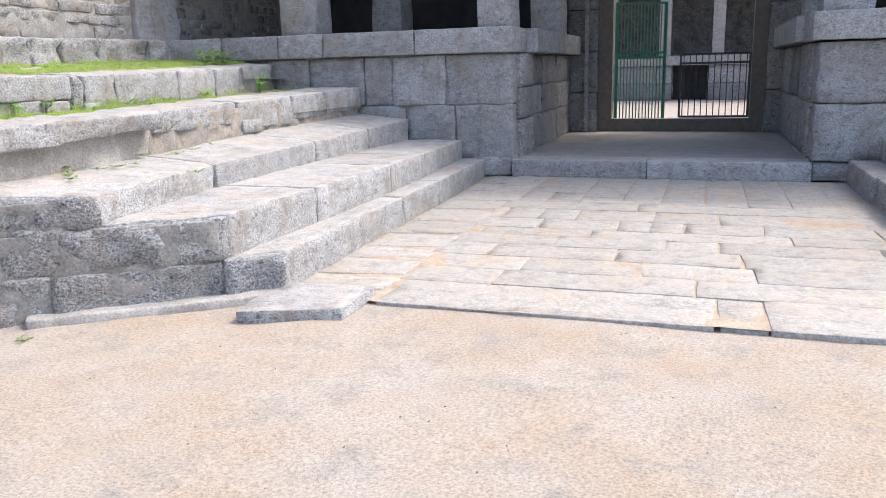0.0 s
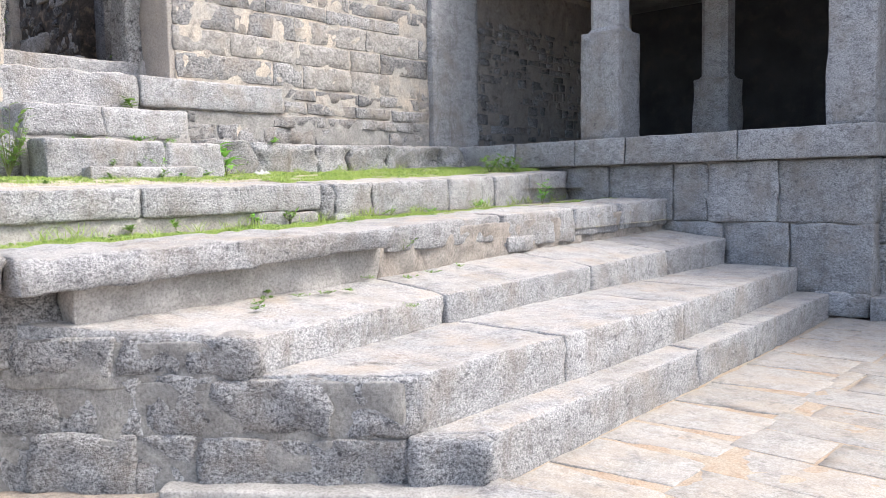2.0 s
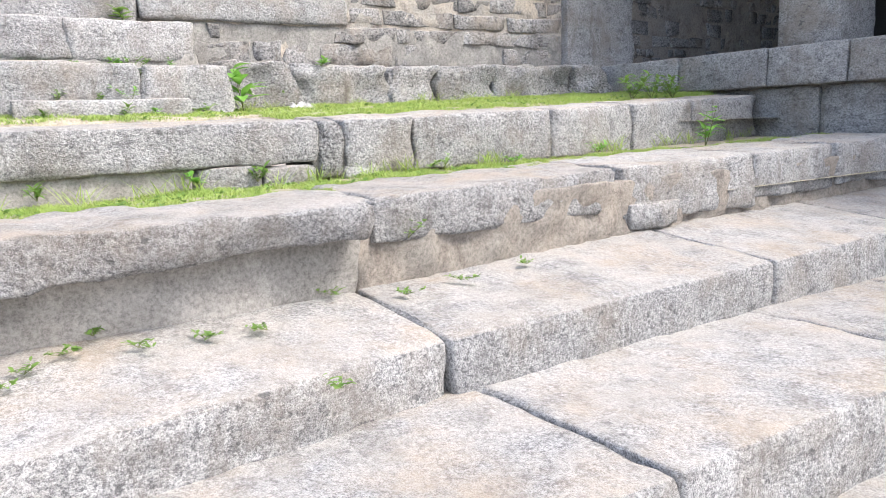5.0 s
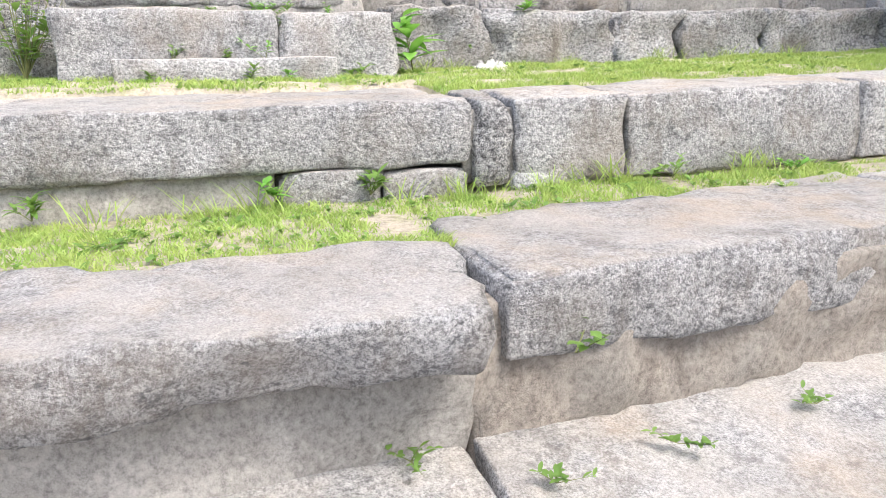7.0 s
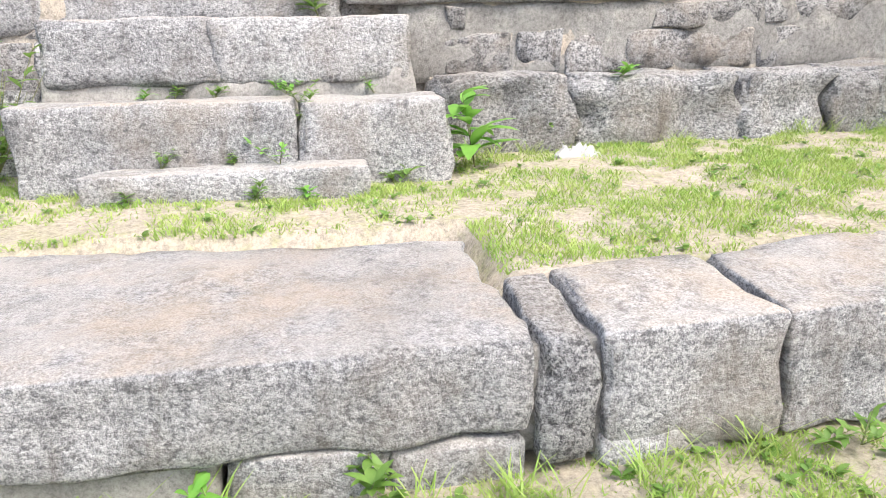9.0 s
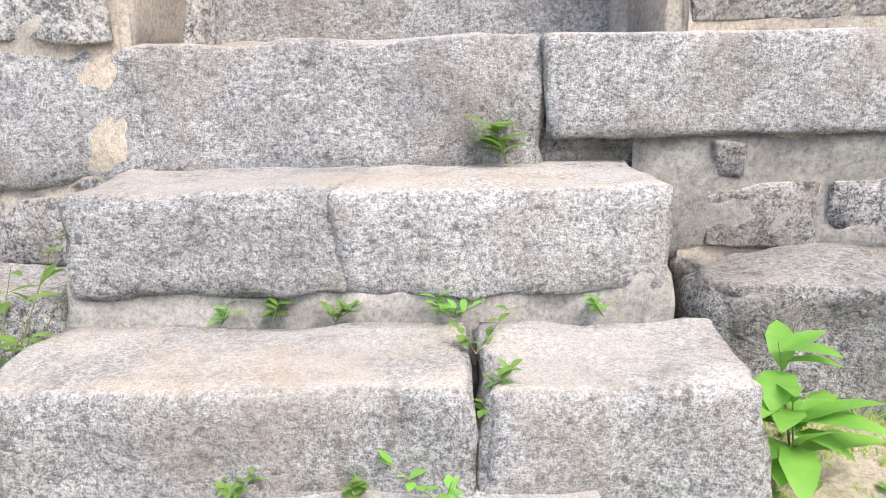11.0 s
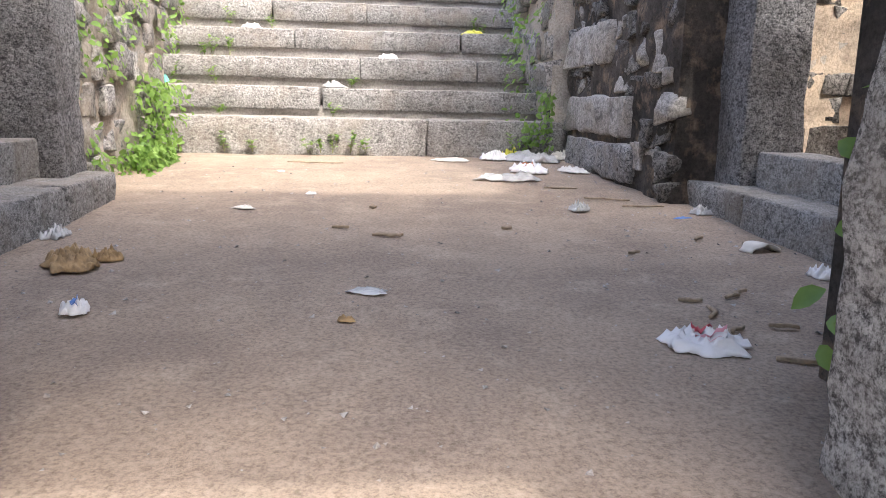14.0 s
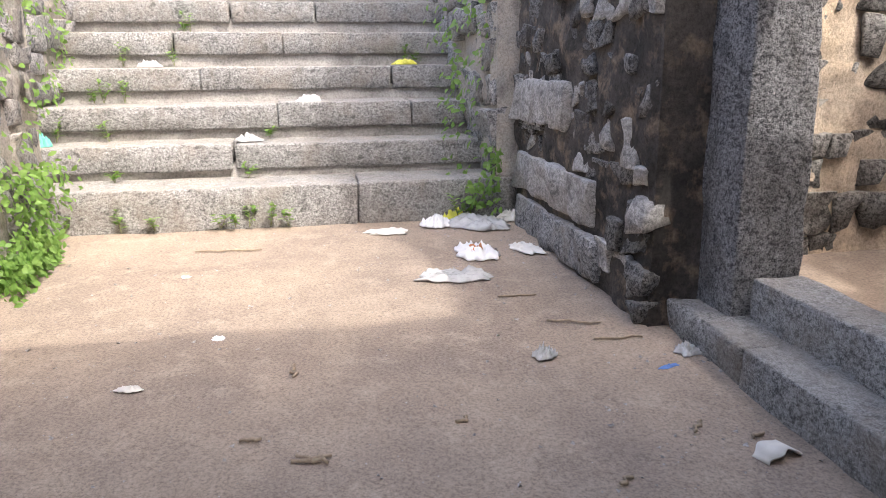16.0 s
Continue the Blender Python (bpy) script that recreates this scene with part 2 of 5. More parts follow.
def hexa(corners, r=0.02, cell=0.08, amp=0.012, freq=4.0, seed=0.0):
    """A rounded, weathered block. corners: four of the bottom, then four of the top above them, both turning left."""
    c = [Vector(p) for p in corners]
    size = [((c[1] - c[0]).length + (c[2] - c[3]).length) / 2, ((c[3] - c[0]).length + (c[2] - c[1]).length) / 2,
            sum((c[i + 4] - c[i]).length for i in range(4)) / 4]
    r = min(r * 0.5, 0.4 * min(size))
    ax = [cuts(s, r, cell) for s in size]
    n = [len(a) for a in ax]
    index, verts, faces = {}, [], []
    shift = Vector((seed * 7.13, seed * 3.7, seed * 5.9))
    reach = [min(0.48 * z, max(4 * amp, 0.07)) for z in size]

    def vert(i, j, k):
        key = (i, j, k)
        if key not in index:
            p = Vector((ax[0][i], ax[1][j], ax[2][k]))
            q = Vector([min(max(v, r), s - r) for v, s in zip(p, size)])
            d = p - q
            out = d.normalized() if d.length > 1e-9 else Vector((0, 0, 1))
            p = q + out * r
            u, v, w = (a / s for a, s in zip(p, size))
            low = (c[0] * (1 - u) + c[1] * u) * (1 - v) + (c[3] * (1 - u) + c[2] * u) * v
            top = (c[4] * (1 - u) + c[5] * u) * (1 - v) + (c[7] * (1 - u) + c[6] * u) * v
            place = low * (1 - w) + top * w
            mid = sum(c, Vector()) / 8
            wob = noise.noise(place * freq + shift) + 0.5 * noise.noise(place * freq * 2.7 + shift)
            face = Vector([max(0.0, 1 - (z - a) / reach[i]) - max(0.0, 1 - a / reach[i]) for i, (a, z) in enumerate(zip(p, size))])
            ex, ey, ez = (c[1] - c[0]).normalized(), (c[3] - c[0]).normalized(), Vector((0, 0, 1))
            place = place + (ex * face.x + ey * face.y + ez * face.z * 0.45) * (wob * amp * 1.35)
            if sum(abs(o) > 0.3 for o in out) > 1:
                worn = min(max(0.0, noise.noise(place * 9.0 + shift) + 0.1) * amp * 1.6, r * 0.6)
                place = place + (mid - place).normalized() * worn
            index[key] = len(verts)
            verts.append(place)
        return index[key]

    for a, b, d in ((0, 1, 2), (1, 2, 0), (2, 0, 1)):
        for end in (0, n[d] - 1):
            for i in range(n[a] - 1):
                for j in range(n[b] - 1):
                    q = []
                    for di, dj in ((0, 0), (1, 0), (1, 1), (0, 1)):
                        k = [0, 0, 0]
                        k[a], k[b], k[d] = i + di, j + dj, end
                        q.append(vert(*k))
                    faces.append(q if end else q[::-1])
    return verts, faces


def block(name, corners, mat, parent=None, **kw):
    v, f = hexa(corners, **kw)
    return mesh_object(name, v, f, mat, parent)


def box_corners(x0, x1, y0, y1, z0, z1):
    return [(x0, y0, z0), (x1, y0, z0), (x1, y1, z0), (x0, y1, z0), (x0, y0, z1), (x1, y0, z1), (x1, y1, z1), (x0, y1, z1)]


def box(name, x0, x1, y0, y1, z0, z1, mat, parent=None, **kw):
    return block(name, box_corners(x0, x1, y0, y1, z0, z1), mat, parent, **kw)


def slab(name, x0, x1, y0, y1, z0, z1, mat, parent=None):
    """A plain box of the setting."""
    v = box_corners(x0, x1, y0, y1, z0, z1)
    f = [(3, 2, 1, 0), (4, 5, 6, 7), (0, 1, 5, 4), (1, 2, 6, 5), (2, 3, 7, 6), (3, 0, 4, 7)]
    return mesh_object(name, v, f, mat, parent, False)


def structure(ob, label):
    return tagged(ob, label, kind="structure")


def along(points, s):
    """The place at the share s of a row of points, spaced by its second coordinate or by equal steps."""
    for p, q in zip(points, points[1:]):
        if s <= q[1] or q is points[-1]:
            u = (s - p[1]) / (q[1] - p[1])
            return [a + (b - a) * u for a, b in zip(p, q)]


def run_of_blocks(parent, name, joints, front, depth, z0, mat, gap=0.012, lean=0.0, **kw):
    """Blocks laid end to end along y. front: rows x, y, top; depth: how far back each goes; z0: underside."""
    for k, (a, b) in enumerate(zip(joints, joints[1:])):
        xa, _, ta = along(front, a)
        xb, _, tb = along(front, b)
        jog = random.uniform(-0.012, 0.012)
        d = depth[k % len(depth)] if isinstance(depth, (list, tuple)) else depth
        za, zb = (z0, z0) if not callable(z0) else (z0(a), z0(b))
        cs = [(xa - d, a + gap, za), (xa + jog + lean, a + gap, za), (xb + jog + lean, b - gap, zb), (xb - d, b - gap, zb),
              (xa - d, a + gap, ta), (xa + jog, a + gap, ta), (xb + jog, b - gap, tb), (xb - d, b - gap, tb)]
        block(name, cs, mat, parent, seed=a * 3.1 + za, **kw)


def rubble_face(parent, plane, at, out, a0, a1, z0, z1, mat, name="stone", course=0.22, length=0.42, proud=0.02, gap=0.014,
                amp=0.02, cell=0.09, skip=0.0, rng=None, pale=None, pale_share=0.0, pick=None, jitter=1.0):
    """Courses of stones set in a wall. plane 'x' or 'y'; at: the mortar's face; out: +1 or -1, the side that shows."""
    rng = rng or random.Random(5)
    z = z0
    while z < z1 - 0.05:
        h = min(course * rng.uniform(0.7, 1.3), z1 - z)
        a = a0 - rng.uniform(0, length * 0.5)
        while a < a1 - 0.06:
            w = length * rng.uniform(0.45, 1.45)
            b = min(a + w, a1)
            a_in = max(a, a0)
            use = rng.random() > skip and b - a_in > 0.07
            if use and (pick is None or pick((a_in + b) / 2, z + h / 2)):
                p = proud * rng.uniform(0.3, 1.2)
                g1, g2, g3, g4 = (gap * rng.uniform(0.4, 1.3) for _ in range(4))
                lo, hi = sorted((at - out * 0.06, at + out * p))
                if plane == "x":
                    cs = box_corners(lo, hi, a_in + g1, b - g2, z + g3, z + h - g4)
                else:
                    cs = box_corners(a_in + g1, b - g2, lo, hi, z + g3, z + h - g4)
                cs = [Vector(c) + Vector((rng.uniform(-1, 1) * gap * 0.5 * jitter if plane == "y" else 0, rng.uniform(-1, 1) * gap * 0.5 * jitter if plane == "x" else 0,
                                          rng.uniform(-1, 1) * gap * 0.6 * jitter)) for c in cs]
                block(name, cs, pale if pale and rng.random() < pale_share else mat, parent, r=0.02, cell=cell, amp=amp, freq=6.0, seed=rng.random() * 50)
            a = b
        z += h


def mortar_coat(parent, plane, at, out, a0, a1, z0, z1, mat, amp=0.016, freq=4.5, lift=0.004, cell=0.045, seed=0.0):
    """An uneven coat of mortar over a wall, which laps over some stones and leaves others bare."""
    na, nz = max(2, round((a1 - a0) / cell)), max(2, round((z1 - z0) / cell))
    v = []
    for j in range(nz + 1):
        for i in range(na + 1):
            a, z = a0 + (a1 - a0) * i / na, z0 + (z1 - z0) * j / nz
            q = Vector((a, seed, z)) * freq
            d = lift + amp * (noise.noise(q) + 0.6 * noise.noise(q * 2.3) + 0.4 * noise.noise(q * 5.1))
            if i in (0, na) or j in (0, nz):
                d = -0.02
            v.append((at + out * d, a, z) if plane == "x" else (a, at + out * d, z))
    f = [(j * (na + 1) + i, j * (na + 1) + i + 1, (j + 1) * (na + 1) + i + 1, (j + 1) * (na + 1) + i) for j in range(nz) for i in range(na)]
    if (plane == "x") != (out > 0):
        f = [q[::-1] for q in f]
    return mesh_object("mortar_coat", v, f, mat, parent)


def sheet(name, x0, x1, y0, y1, height, mat, step=0.12, parent=None):
    nx, ny = max(1, round((x1 - x0) / step)), max(1, round((y1 - y0) / step))
    v = []
    for j in range(ny + 1):
        for i in range(nx + 1):
            x, y = x0 + (x1 - x0) * i / nx, y0 + (y1 - y0) * j / ny
            v.append((x, y, height(x, y)))
    f = [(j * (nx + 1) + i, j * (nx + 1) + i + 1, (j + 1) * (nx + 1) + i + 1, (j + 1) * (nx + 1) + i) for j in range(ny) for i in range(nx)]
    return mesh_object(name, v, f, mat, parent)


# ---- ground and terraces ----
def ground_height(x, y):
    return -0.02 + 0.012 * noise.noise(Vector((x * 1.5, y * 1.5, 0))) + 0.006 * noise.noise(Vector((x * 6, y * 6, 3)))


outer = [(-400, -400, -0.06), (400, -400, -0.06), (400, 400, -0.06), (-400, 400, -0.06)]
ground = structure(mesh_object("ground", outer, [(0, 1, 2, 3)], SAND), "pale sandy trodden ground of the courtyard")
structure(sheet("ground_near", -9, 6, -5, 14, ground_height, SAND, 0.1), "pale sandy trodden ground with gravel grain")

# the four steps beside the paving: front rows of x, y, top
S1 = [(-2.72, 4.2, 0.27), (-2.77, 6.8, 0.27), (-2.93, 10.5, 0.24)]
S2 = [(-3.0, 4.0, 0.56), (-3.0, 7.3, 0.55), (-3.26, 10.5, 0.50)]
S3 = [(-3.58, 3.6, 0.745), (-3.86, 5.5, 0.745), (-4.05, 10.5, 0.785)]
KERB_L = [(-4.22, 1.0, 1.17), (-4.28, 5.5, 1.18)]
KERB_R = [(-4.46, 5.5, 1.17), (-4.68, 7.1, 1.19), (-4.78, 10.5, 1.24)]
BENCH = [(-5.58, 1.0, 1.48), (-5.58, 6.2, 1.495), (-5.75, 8.0, 1.53), (-6.2, 10.5, 1.6)]


def flank(s):
    """The stairs' slanting end: the place at s metres from its foot."""
    return Vector((-2.73 - 0.785 * s, 4.58 - 0.62 * s, 0))


def steps_flight():
    root = structure(new("stairs"), "broad granite steps with a slanting rough end, dusty treads")

    def row(front, joints, back, z0, cut, mat=GRANITE, part="step"):
        """Blocks of one step; the first ends on the slant."""
        for k, (a, b) in enumerate(zip(joints, joints[1:])):
            xa, _, ta = along(front, a)
            xb, _, tb = along(front, b)
            xb, xa = xb + random.uniform(-0.01, 0.01), xa + random.uniform(-0.01, 0.01)
            g = 0.006
            back_a = a + g
            if k == 0:
                back_a = a - (abs(back - xa)) * 0.79
            rise = cut
            cs = [(back, back_a, z0), (xa, a + g, z0), (xb, b - g, z0), (back, b - g, z0),
                  (back, back_a, ta + rise), (xa, a + g, ta), (xb, b - g, tb), (back, b - g, tb + rise)]
            block(part, cs, mat, root, r=0.03, cell=0.07, amp=0.014, freq=5, seed=a + k)

    row(S1, [4.58, 6.95, 8.15, 10.48], -3.55, -0.1, 0.0)
    row(S2, [4.36, 5.62, 7.2, 8.3, 10.48], -4.3, 0.21, 0.0)
    row(S3, [3.85, 5.5, 7.4, 8.9, 10.48], -5.0, 0.42, 0.11)
    return root


stairs = steps_flight()


def flank_wall():
    """The slanting end of the stairs, in three courses of rough blocks, that runs on as a retaining wall."""
    root = structure(new("wall_flank"), "rough dark granite retaining wall at the end of the steps")

    def course(s_list, z0, z1, out, mat):
        for a, b in zip(s_list, s_list[1:]):
            p, q = flank(a + 0.008), flank(b - 0.008)
            nrm = Vector((0.62, -0.785, 0)) * (out + random.uniform(-0.012, 0.012))
            back = Vector((-0.62, 0.785, 0)) * 0.28
            dz = random.uniform(-0.012, 0.012)
            cs = [q + nrm, p + nrm, p + back, q + back]
            cs = [(c.x, c.y, z0 + 0.006) for c in cs] + [(c.x, c.y, z1 + dz * (1 if z1 < 0.7 else 0)) for c in cs]
            block("block", cs, mat, root, r=0.035, cell=0.06, amp=0.032, freq=4.5, seed=a * 2 + z0)

    course([0.02, 0.4, 1.45, 1.75, 2.3, 3.0, 3.8, 4.7, 5.6, 6.6], -0.1, 0.26, 0.05, GRANITE_DARK)
    course([0.34, 0.78, 1.35, 1.72, 2.15, 2.9, 3.6, 4.4, 5.4, 6.6], 0.26, 0.55, 0.045, GRANITE_DARK)
    course([1.12, 1.5, 1.85, 2.35, 3.1, 4.0, 5.1, 6.6], 0.55, 0.752, 0.04, GRANITE_DARK)
    for s0, z0, z1 in ((0.1, -0.1, 0.24), (0.42, 0.2, 0.53), (1.2, 0.5, 0.73)):
        p, q = flank(s0), flank(6.6)
        nrm, back = Vector((0.62, -0.785, 0)) * 0.035, Vector((-0.62, 0.785, 0)) * 0.2
        cs = [q + nrm, p + nrm, p + back, q + back]
        block("mortar", [(c.x, c.y, z0) for c in cs] + [(c.x, c.y, z1) for c in cs], GREY_COAT, root, r=0.02, cell=0.07, amp=0.02, freq=6, seed=s0)
    lip = [flank(1.6), flank(-0.1), flank(-0.1) + Vector((0.12, -0.16, 0)), flank(1.6) + Vector((0.10, -0.12, 0))]
    lip = [lip[3], lip[2], lip[1], lip[0]]
    block("footing", [(p.x, p.y, -0.1) for p in lip] + [(p.x, p.y, 0.035) for p in lip], PLASTER, root, amp=0.02, r=0.03)
    return root


flank_wall()
# fill under the upper tread, out of sight but for its top
fill = [(-8.2, 0.0), (-7.6, 0.95), (-4.35, 3.42), (-4.5, 5.5), (-4.8, 10.5), (-8.2, 10.5)]
n_f = len(fill)
structure(mesh_object("terrace_fill", [(x, y, -0.1) for x, y in fill] + [(x, y, 0.735) for x, y in fill],
                      [tuple(range(n_f))[::-1], tuple(range(n_f, 2 * n_f))] + [(i, (i + 1) % n_f, (i + 1) % n_f + n_f, i + n_f) for i in range(n_f)], PLASTER, smooth=False),
          "grey cement terrace behind the steps")


def kerb_wall():
    root = structure(new("wall_kerb"), "low terrace wall of plaster capped with heavy granite slabs")
    face = [(-4.40, 3.32, 1.1), (-4.52, 5.5, 1.1), (-4.72, 7.4, 1.1), (-4.84, 10.48, 1.1)]
    for (xa, ya, _), (xb, yb, _) in zip(face, face[1:]):
        cs = [(xa - 0.4, ya, 0.6), (xa, ya, 0.6), (xb, yb, 0.6), (xb - 0.4, yb, 0.6),
              (xa - 0.4, ya, 1.12), (xa + 0.03, ya, 1.12), (xb + 0.03, yb, 1.12), (xb - 0.4, yb, 1.12)]
        first = ya < 5
        block("plaster_face", cs, PLASTER if first else BROWN_PLASTER, root, r=0.02, cell=0.05, amp=0.02 if first else 0.035, freq=3.0 if first else 7.0, seed=ya)
    cs = box_corners(-5.0, -4.55, 0.9, 3.3, 0.6, 1.08)
    block("rubble_face", cs, RUBBLE, root, r=0.03, cell=0.07, amp=0.06, freq=5, seed=2)
    # capping slabs: two long ones to the south, set forward, the rest flush
    for a, b, seed in ((1.0, 3.0, 3), (3.0, 5.47, 4)):
        xa, xb = along(KERB_L, a)[0], along(KERB_L, b)[0]
        low = 0.985 if seed == 4 else 0.95
        cs = [(xa - 0.56, a, 1.0), (xa + 0.02, a + 0.01, low), (xb - 0.05, b - 0.01, low + 0.06), (xb - 0.56, b + 0.1, 1.0),
              (xa - 0.58, a, 1.19), (xa, a + 0.01, 1.165), (xb, b - 0.01, 1.18), (xb - 0.52, b + 0.1, 1.2)]
        block("cap", cs, GRANITE_COARSE, root, r=0.05, cell=0.055, amp=0.03, freq=5.5, seed=seed)
    for a, b, low in ((5.56, 7.15, 0.985), (7.17, 8.35, 0.9), (8.37, 9.3, 0.93), (9.32, 10.48, 0.95)):
        xa, _, ta = along(KERB_R, a)
        xb, _, tb = along(KERB_R, b)
        cs = [(xa - 0.62, a, low), (xa, a, low), (xb, b, low - 0.02), (xb - 0.66, b, low),
              (xa - 0.6, a + 0.02, ta + 0.02), (xa, a, ta), (xb, b, tb), (xb - 0.66, b, tb + 0.02)]
        block("cap", cs, GRANITE_COARSE if a < 7 else GRANITE, root, r=0.04, cell=0.06, amp=0.022, freq=5, seed=a)
    for y0, y1, z0, z1, d in ((7.22, 7.62, 0.85, 0.99, 0.04), (6.85, 7.16, 0.85, 1.0, -0.02)):
        xf = along(KERB_R, y0)[0]
        box("loose_block", xf - 0.2, xf + d - 0.02, y0, y1, z0, z1, GRANITE, root, r=0.025, cell=0.05, amp=0.02, seed=y0)
    return root


kerb_wall()


def grass_1(x, y):
    if y > 5.56 and x > along(KERB_R, y)[0] - 0.54:
        return 1.0
    return 1.165 + 0.012 * (y - 5) + 0.02 * noise.noise(Vector((x * 3, y * 3, 1)))


def grass_2(x, y):
    back = -6.62 if y < 5.9 else along(BENCH, y)[0] - 0.44
    rise = 0.02 * max(0.0, y - 6.0)
    if x > back + 0.04:
        return 1.40
    return 1.51 + rise + 0.06 * (-6.05 - x) + 0.02 * noise.noise(Vector((x * 3, y * 3, 8)))



structure(sheet("soil_lower_terrace", -6.3, -4.7, 0.5, 10.5, grass_1, SOIL, 0.08), "dry soil of the lower grass terrace")
structure(sheet("soil_upper_terrace", -8.2, -5.95, 0.5, 10.5, grass_2, SOIL, 0.08), "dry soil of the upper grass terrace")


def bench_wall():
    root = structure(new("wall_bench"), "second low granite retaining wall overgrown at its foot")
    cells = ((1.0, 2.6, 1.04, GRANITE), (2.6, 4.3, 1.04, GRANITE), (4.3, 5.86, 1.04, GRANITE_COARSE), (5.88, 6.0, 0.4, GRANITE_DARK),
             (6.02, 6.44, 0.45, GRANITE), (6.46, 7.6, 0.45, GRANITE), (7.62, 8.5, 0.45, GRANITE), (8.52, 9.35, 0.45, GRANITE), (9.37, 10.48, 0.45, GRANITE))
    for a, b, d, mat in cells:
        xa, _, ta = along(BENCH, a)
        xb, _, tb = along(BENCH, b)
        low = 1.28 if b < 5.9 else 1.2
        cs = [(xa - d, a, low), (xa, a, low), (xb, b, low), (xb - d, b, low),
              (xa - d, a, ta + 0.03), (xa, a, ta), (xb, b, tb), (xb - d + (0.25 if b == 5.86 else 0), b, tb + 0.03)]
        block("block", cs, mat, root, r=0.035, cell=0.06, amp=0.02, freq=5, seed=a)
        if a > 5.8:
            box("joint_mortar", xa - d, xa - 0.045, a - 0.05, a + 0.05, low, ta - 0.03, GREY_COAT, root, r=0.02, cell=0.05, amp=0.015, seed=a)
    box("plaster_foot", -6.4, -5.62, 1.0, 5.2, 1.0, 1.285, PLASTER, root, r=0.02, cell=0.08, amp=0.015, seed=3)
    for y0, y1 in ((5.2, 5.55), (5.56, 5.85), (6.03, 6.3)):
        box("loose_block", -5.9, -5.6, y0, y1, 1.08, 1.275 - 0.2 * (y0 - 5.2) * 0.2, GRANITE, root, r=0.03, cell=0.05, amp=0.025, seed=y0)
    return root


bench_wall()


def door_steps():
    """The steps of loose blocks that climb to the doorway."""
    low = structure(new("door_steps"), "steps of heavy granite blocks climbing to the doorway")
    box("step_block", -7.36, -7.05, 4.59, 5.64, 1.5, 1.68, GRANITE, low, r=0.03, cell=0.05, amp=0.012, seed=1)
    box("step_block", -7.68, -7.25, 4.32, 5.365, 1.56, 1.925, GRANITE, low, r=0.035, cell=0.05, amp=0.022, seed=2)
    box("step_block", -7.68, -7.25, 5.385, 5.99, 1.52, 1.915, GRANITE, low, r=0.04, cell=0.05, amp=0.025, seed=3)
    box("step_block", -8.25, -7.72, 4.32, 5.06, 1.98, 2.265, GRANITE_COARSE, low, r=0.045, cell=0.05, amp=0.022, seed=4)
    box("step_block", -8.25, -7.72, 5.02, 5.9, 1.97, 2.26, GRANITE, low, r=0.04, cell=0.05, amp=0.02, seed=5)
    box("packing", -8.2, -7.74, 4.3, 5.9, 1.6, 2.03, PLASTER, low, r=0.02, cell=0.07, amp=0.03, seed=6)
    box("step_block", -8.85, -8.17, 2.6, 5.622, 2.22, 2.645, GRANITE_COARSE, low, r=0.05, cell=0.06, amp=0.035, freq=4, seed=7)
    box("step_block", -8.85, -8.15, 5.628, 7.4, 2.34, 2.645, GRANITE, low, r=0.04, cell=0.06, amp=0.02, seed=8)
    return low


door_steps()


def foot_wall():
    """The footing course along the foot of the main wall."""
    root = structure(new("wall_footing"), "low footing of weathered stained blocks along the main wall")
    y = 6.02
    rng = random.Random(3)
    while y < 9.9:
        w = rng.uniform(0.5, 1.1)
        box("block", -8.2, -7.72 + rng.uniform(-0.02, 0.02), y + 0.01, min(y + w, 10.2), 1.5, 1.975 + rng.uniform(-0.015, 0.015), GRANITE_DARK, root,
            r=0.06, cell=0.05, amp=0.06, freq=4, seed=y)
        y += w
    for a, b in ((2.0, 3.1), (3.12, 4.28)):
        box("block", -8.2, -7.75, a, b, 1.5, 1.98, GRANITE_DARK, root, r=0.05, cell=0.06, amp=0.04, seed=a)
    return root


foot_wall()

# ---- main wall with the doorway ----
TOP = 6.3
structure(box("wall_under_door", -8.7, -8.25, 4.2, 6.15, 1.4, 2.42, RUBBLE, None, r=0.03, cell=0.06, amp=0.04), "grey patched masonry under the doorway")
wall_main = structure(slab("wall_main_north", -8.72, -8.2, 6.05, 10.6, 1.5, TOP, MORTAR), "high wall of rubble courses in lime mortar")
wall_south = structure(slab("wall_main_south", -8.72, -8.2, -2.0, 4.33, 1.5, TOP, MORTAR), "high wall of rubble courses in lime mortar")
structure(slab("wall_main_over_door", -8.72, -8.2, 4.33, 6.05, 4.5, TOP, MORTAR), "rubble wall over the doorway")
structure(block("door_reveal_north", box_corners(-8.8, -8.215, 5.98, 6.2, 2.55, 4.6), WARM_PLASTER, r=0.03, cell=0.09, amp=0.02), "pale weathered plaster reveal of the doorway")
structure(block("door_reveal_south", box_corners(-8.8, -8.23, 4.1, 4.37, 2.6, 4.6), WARM_PLASTER, r=0.03, cell=0.09, amp=0.03), "pale weathered plaster reveal of the doorway")


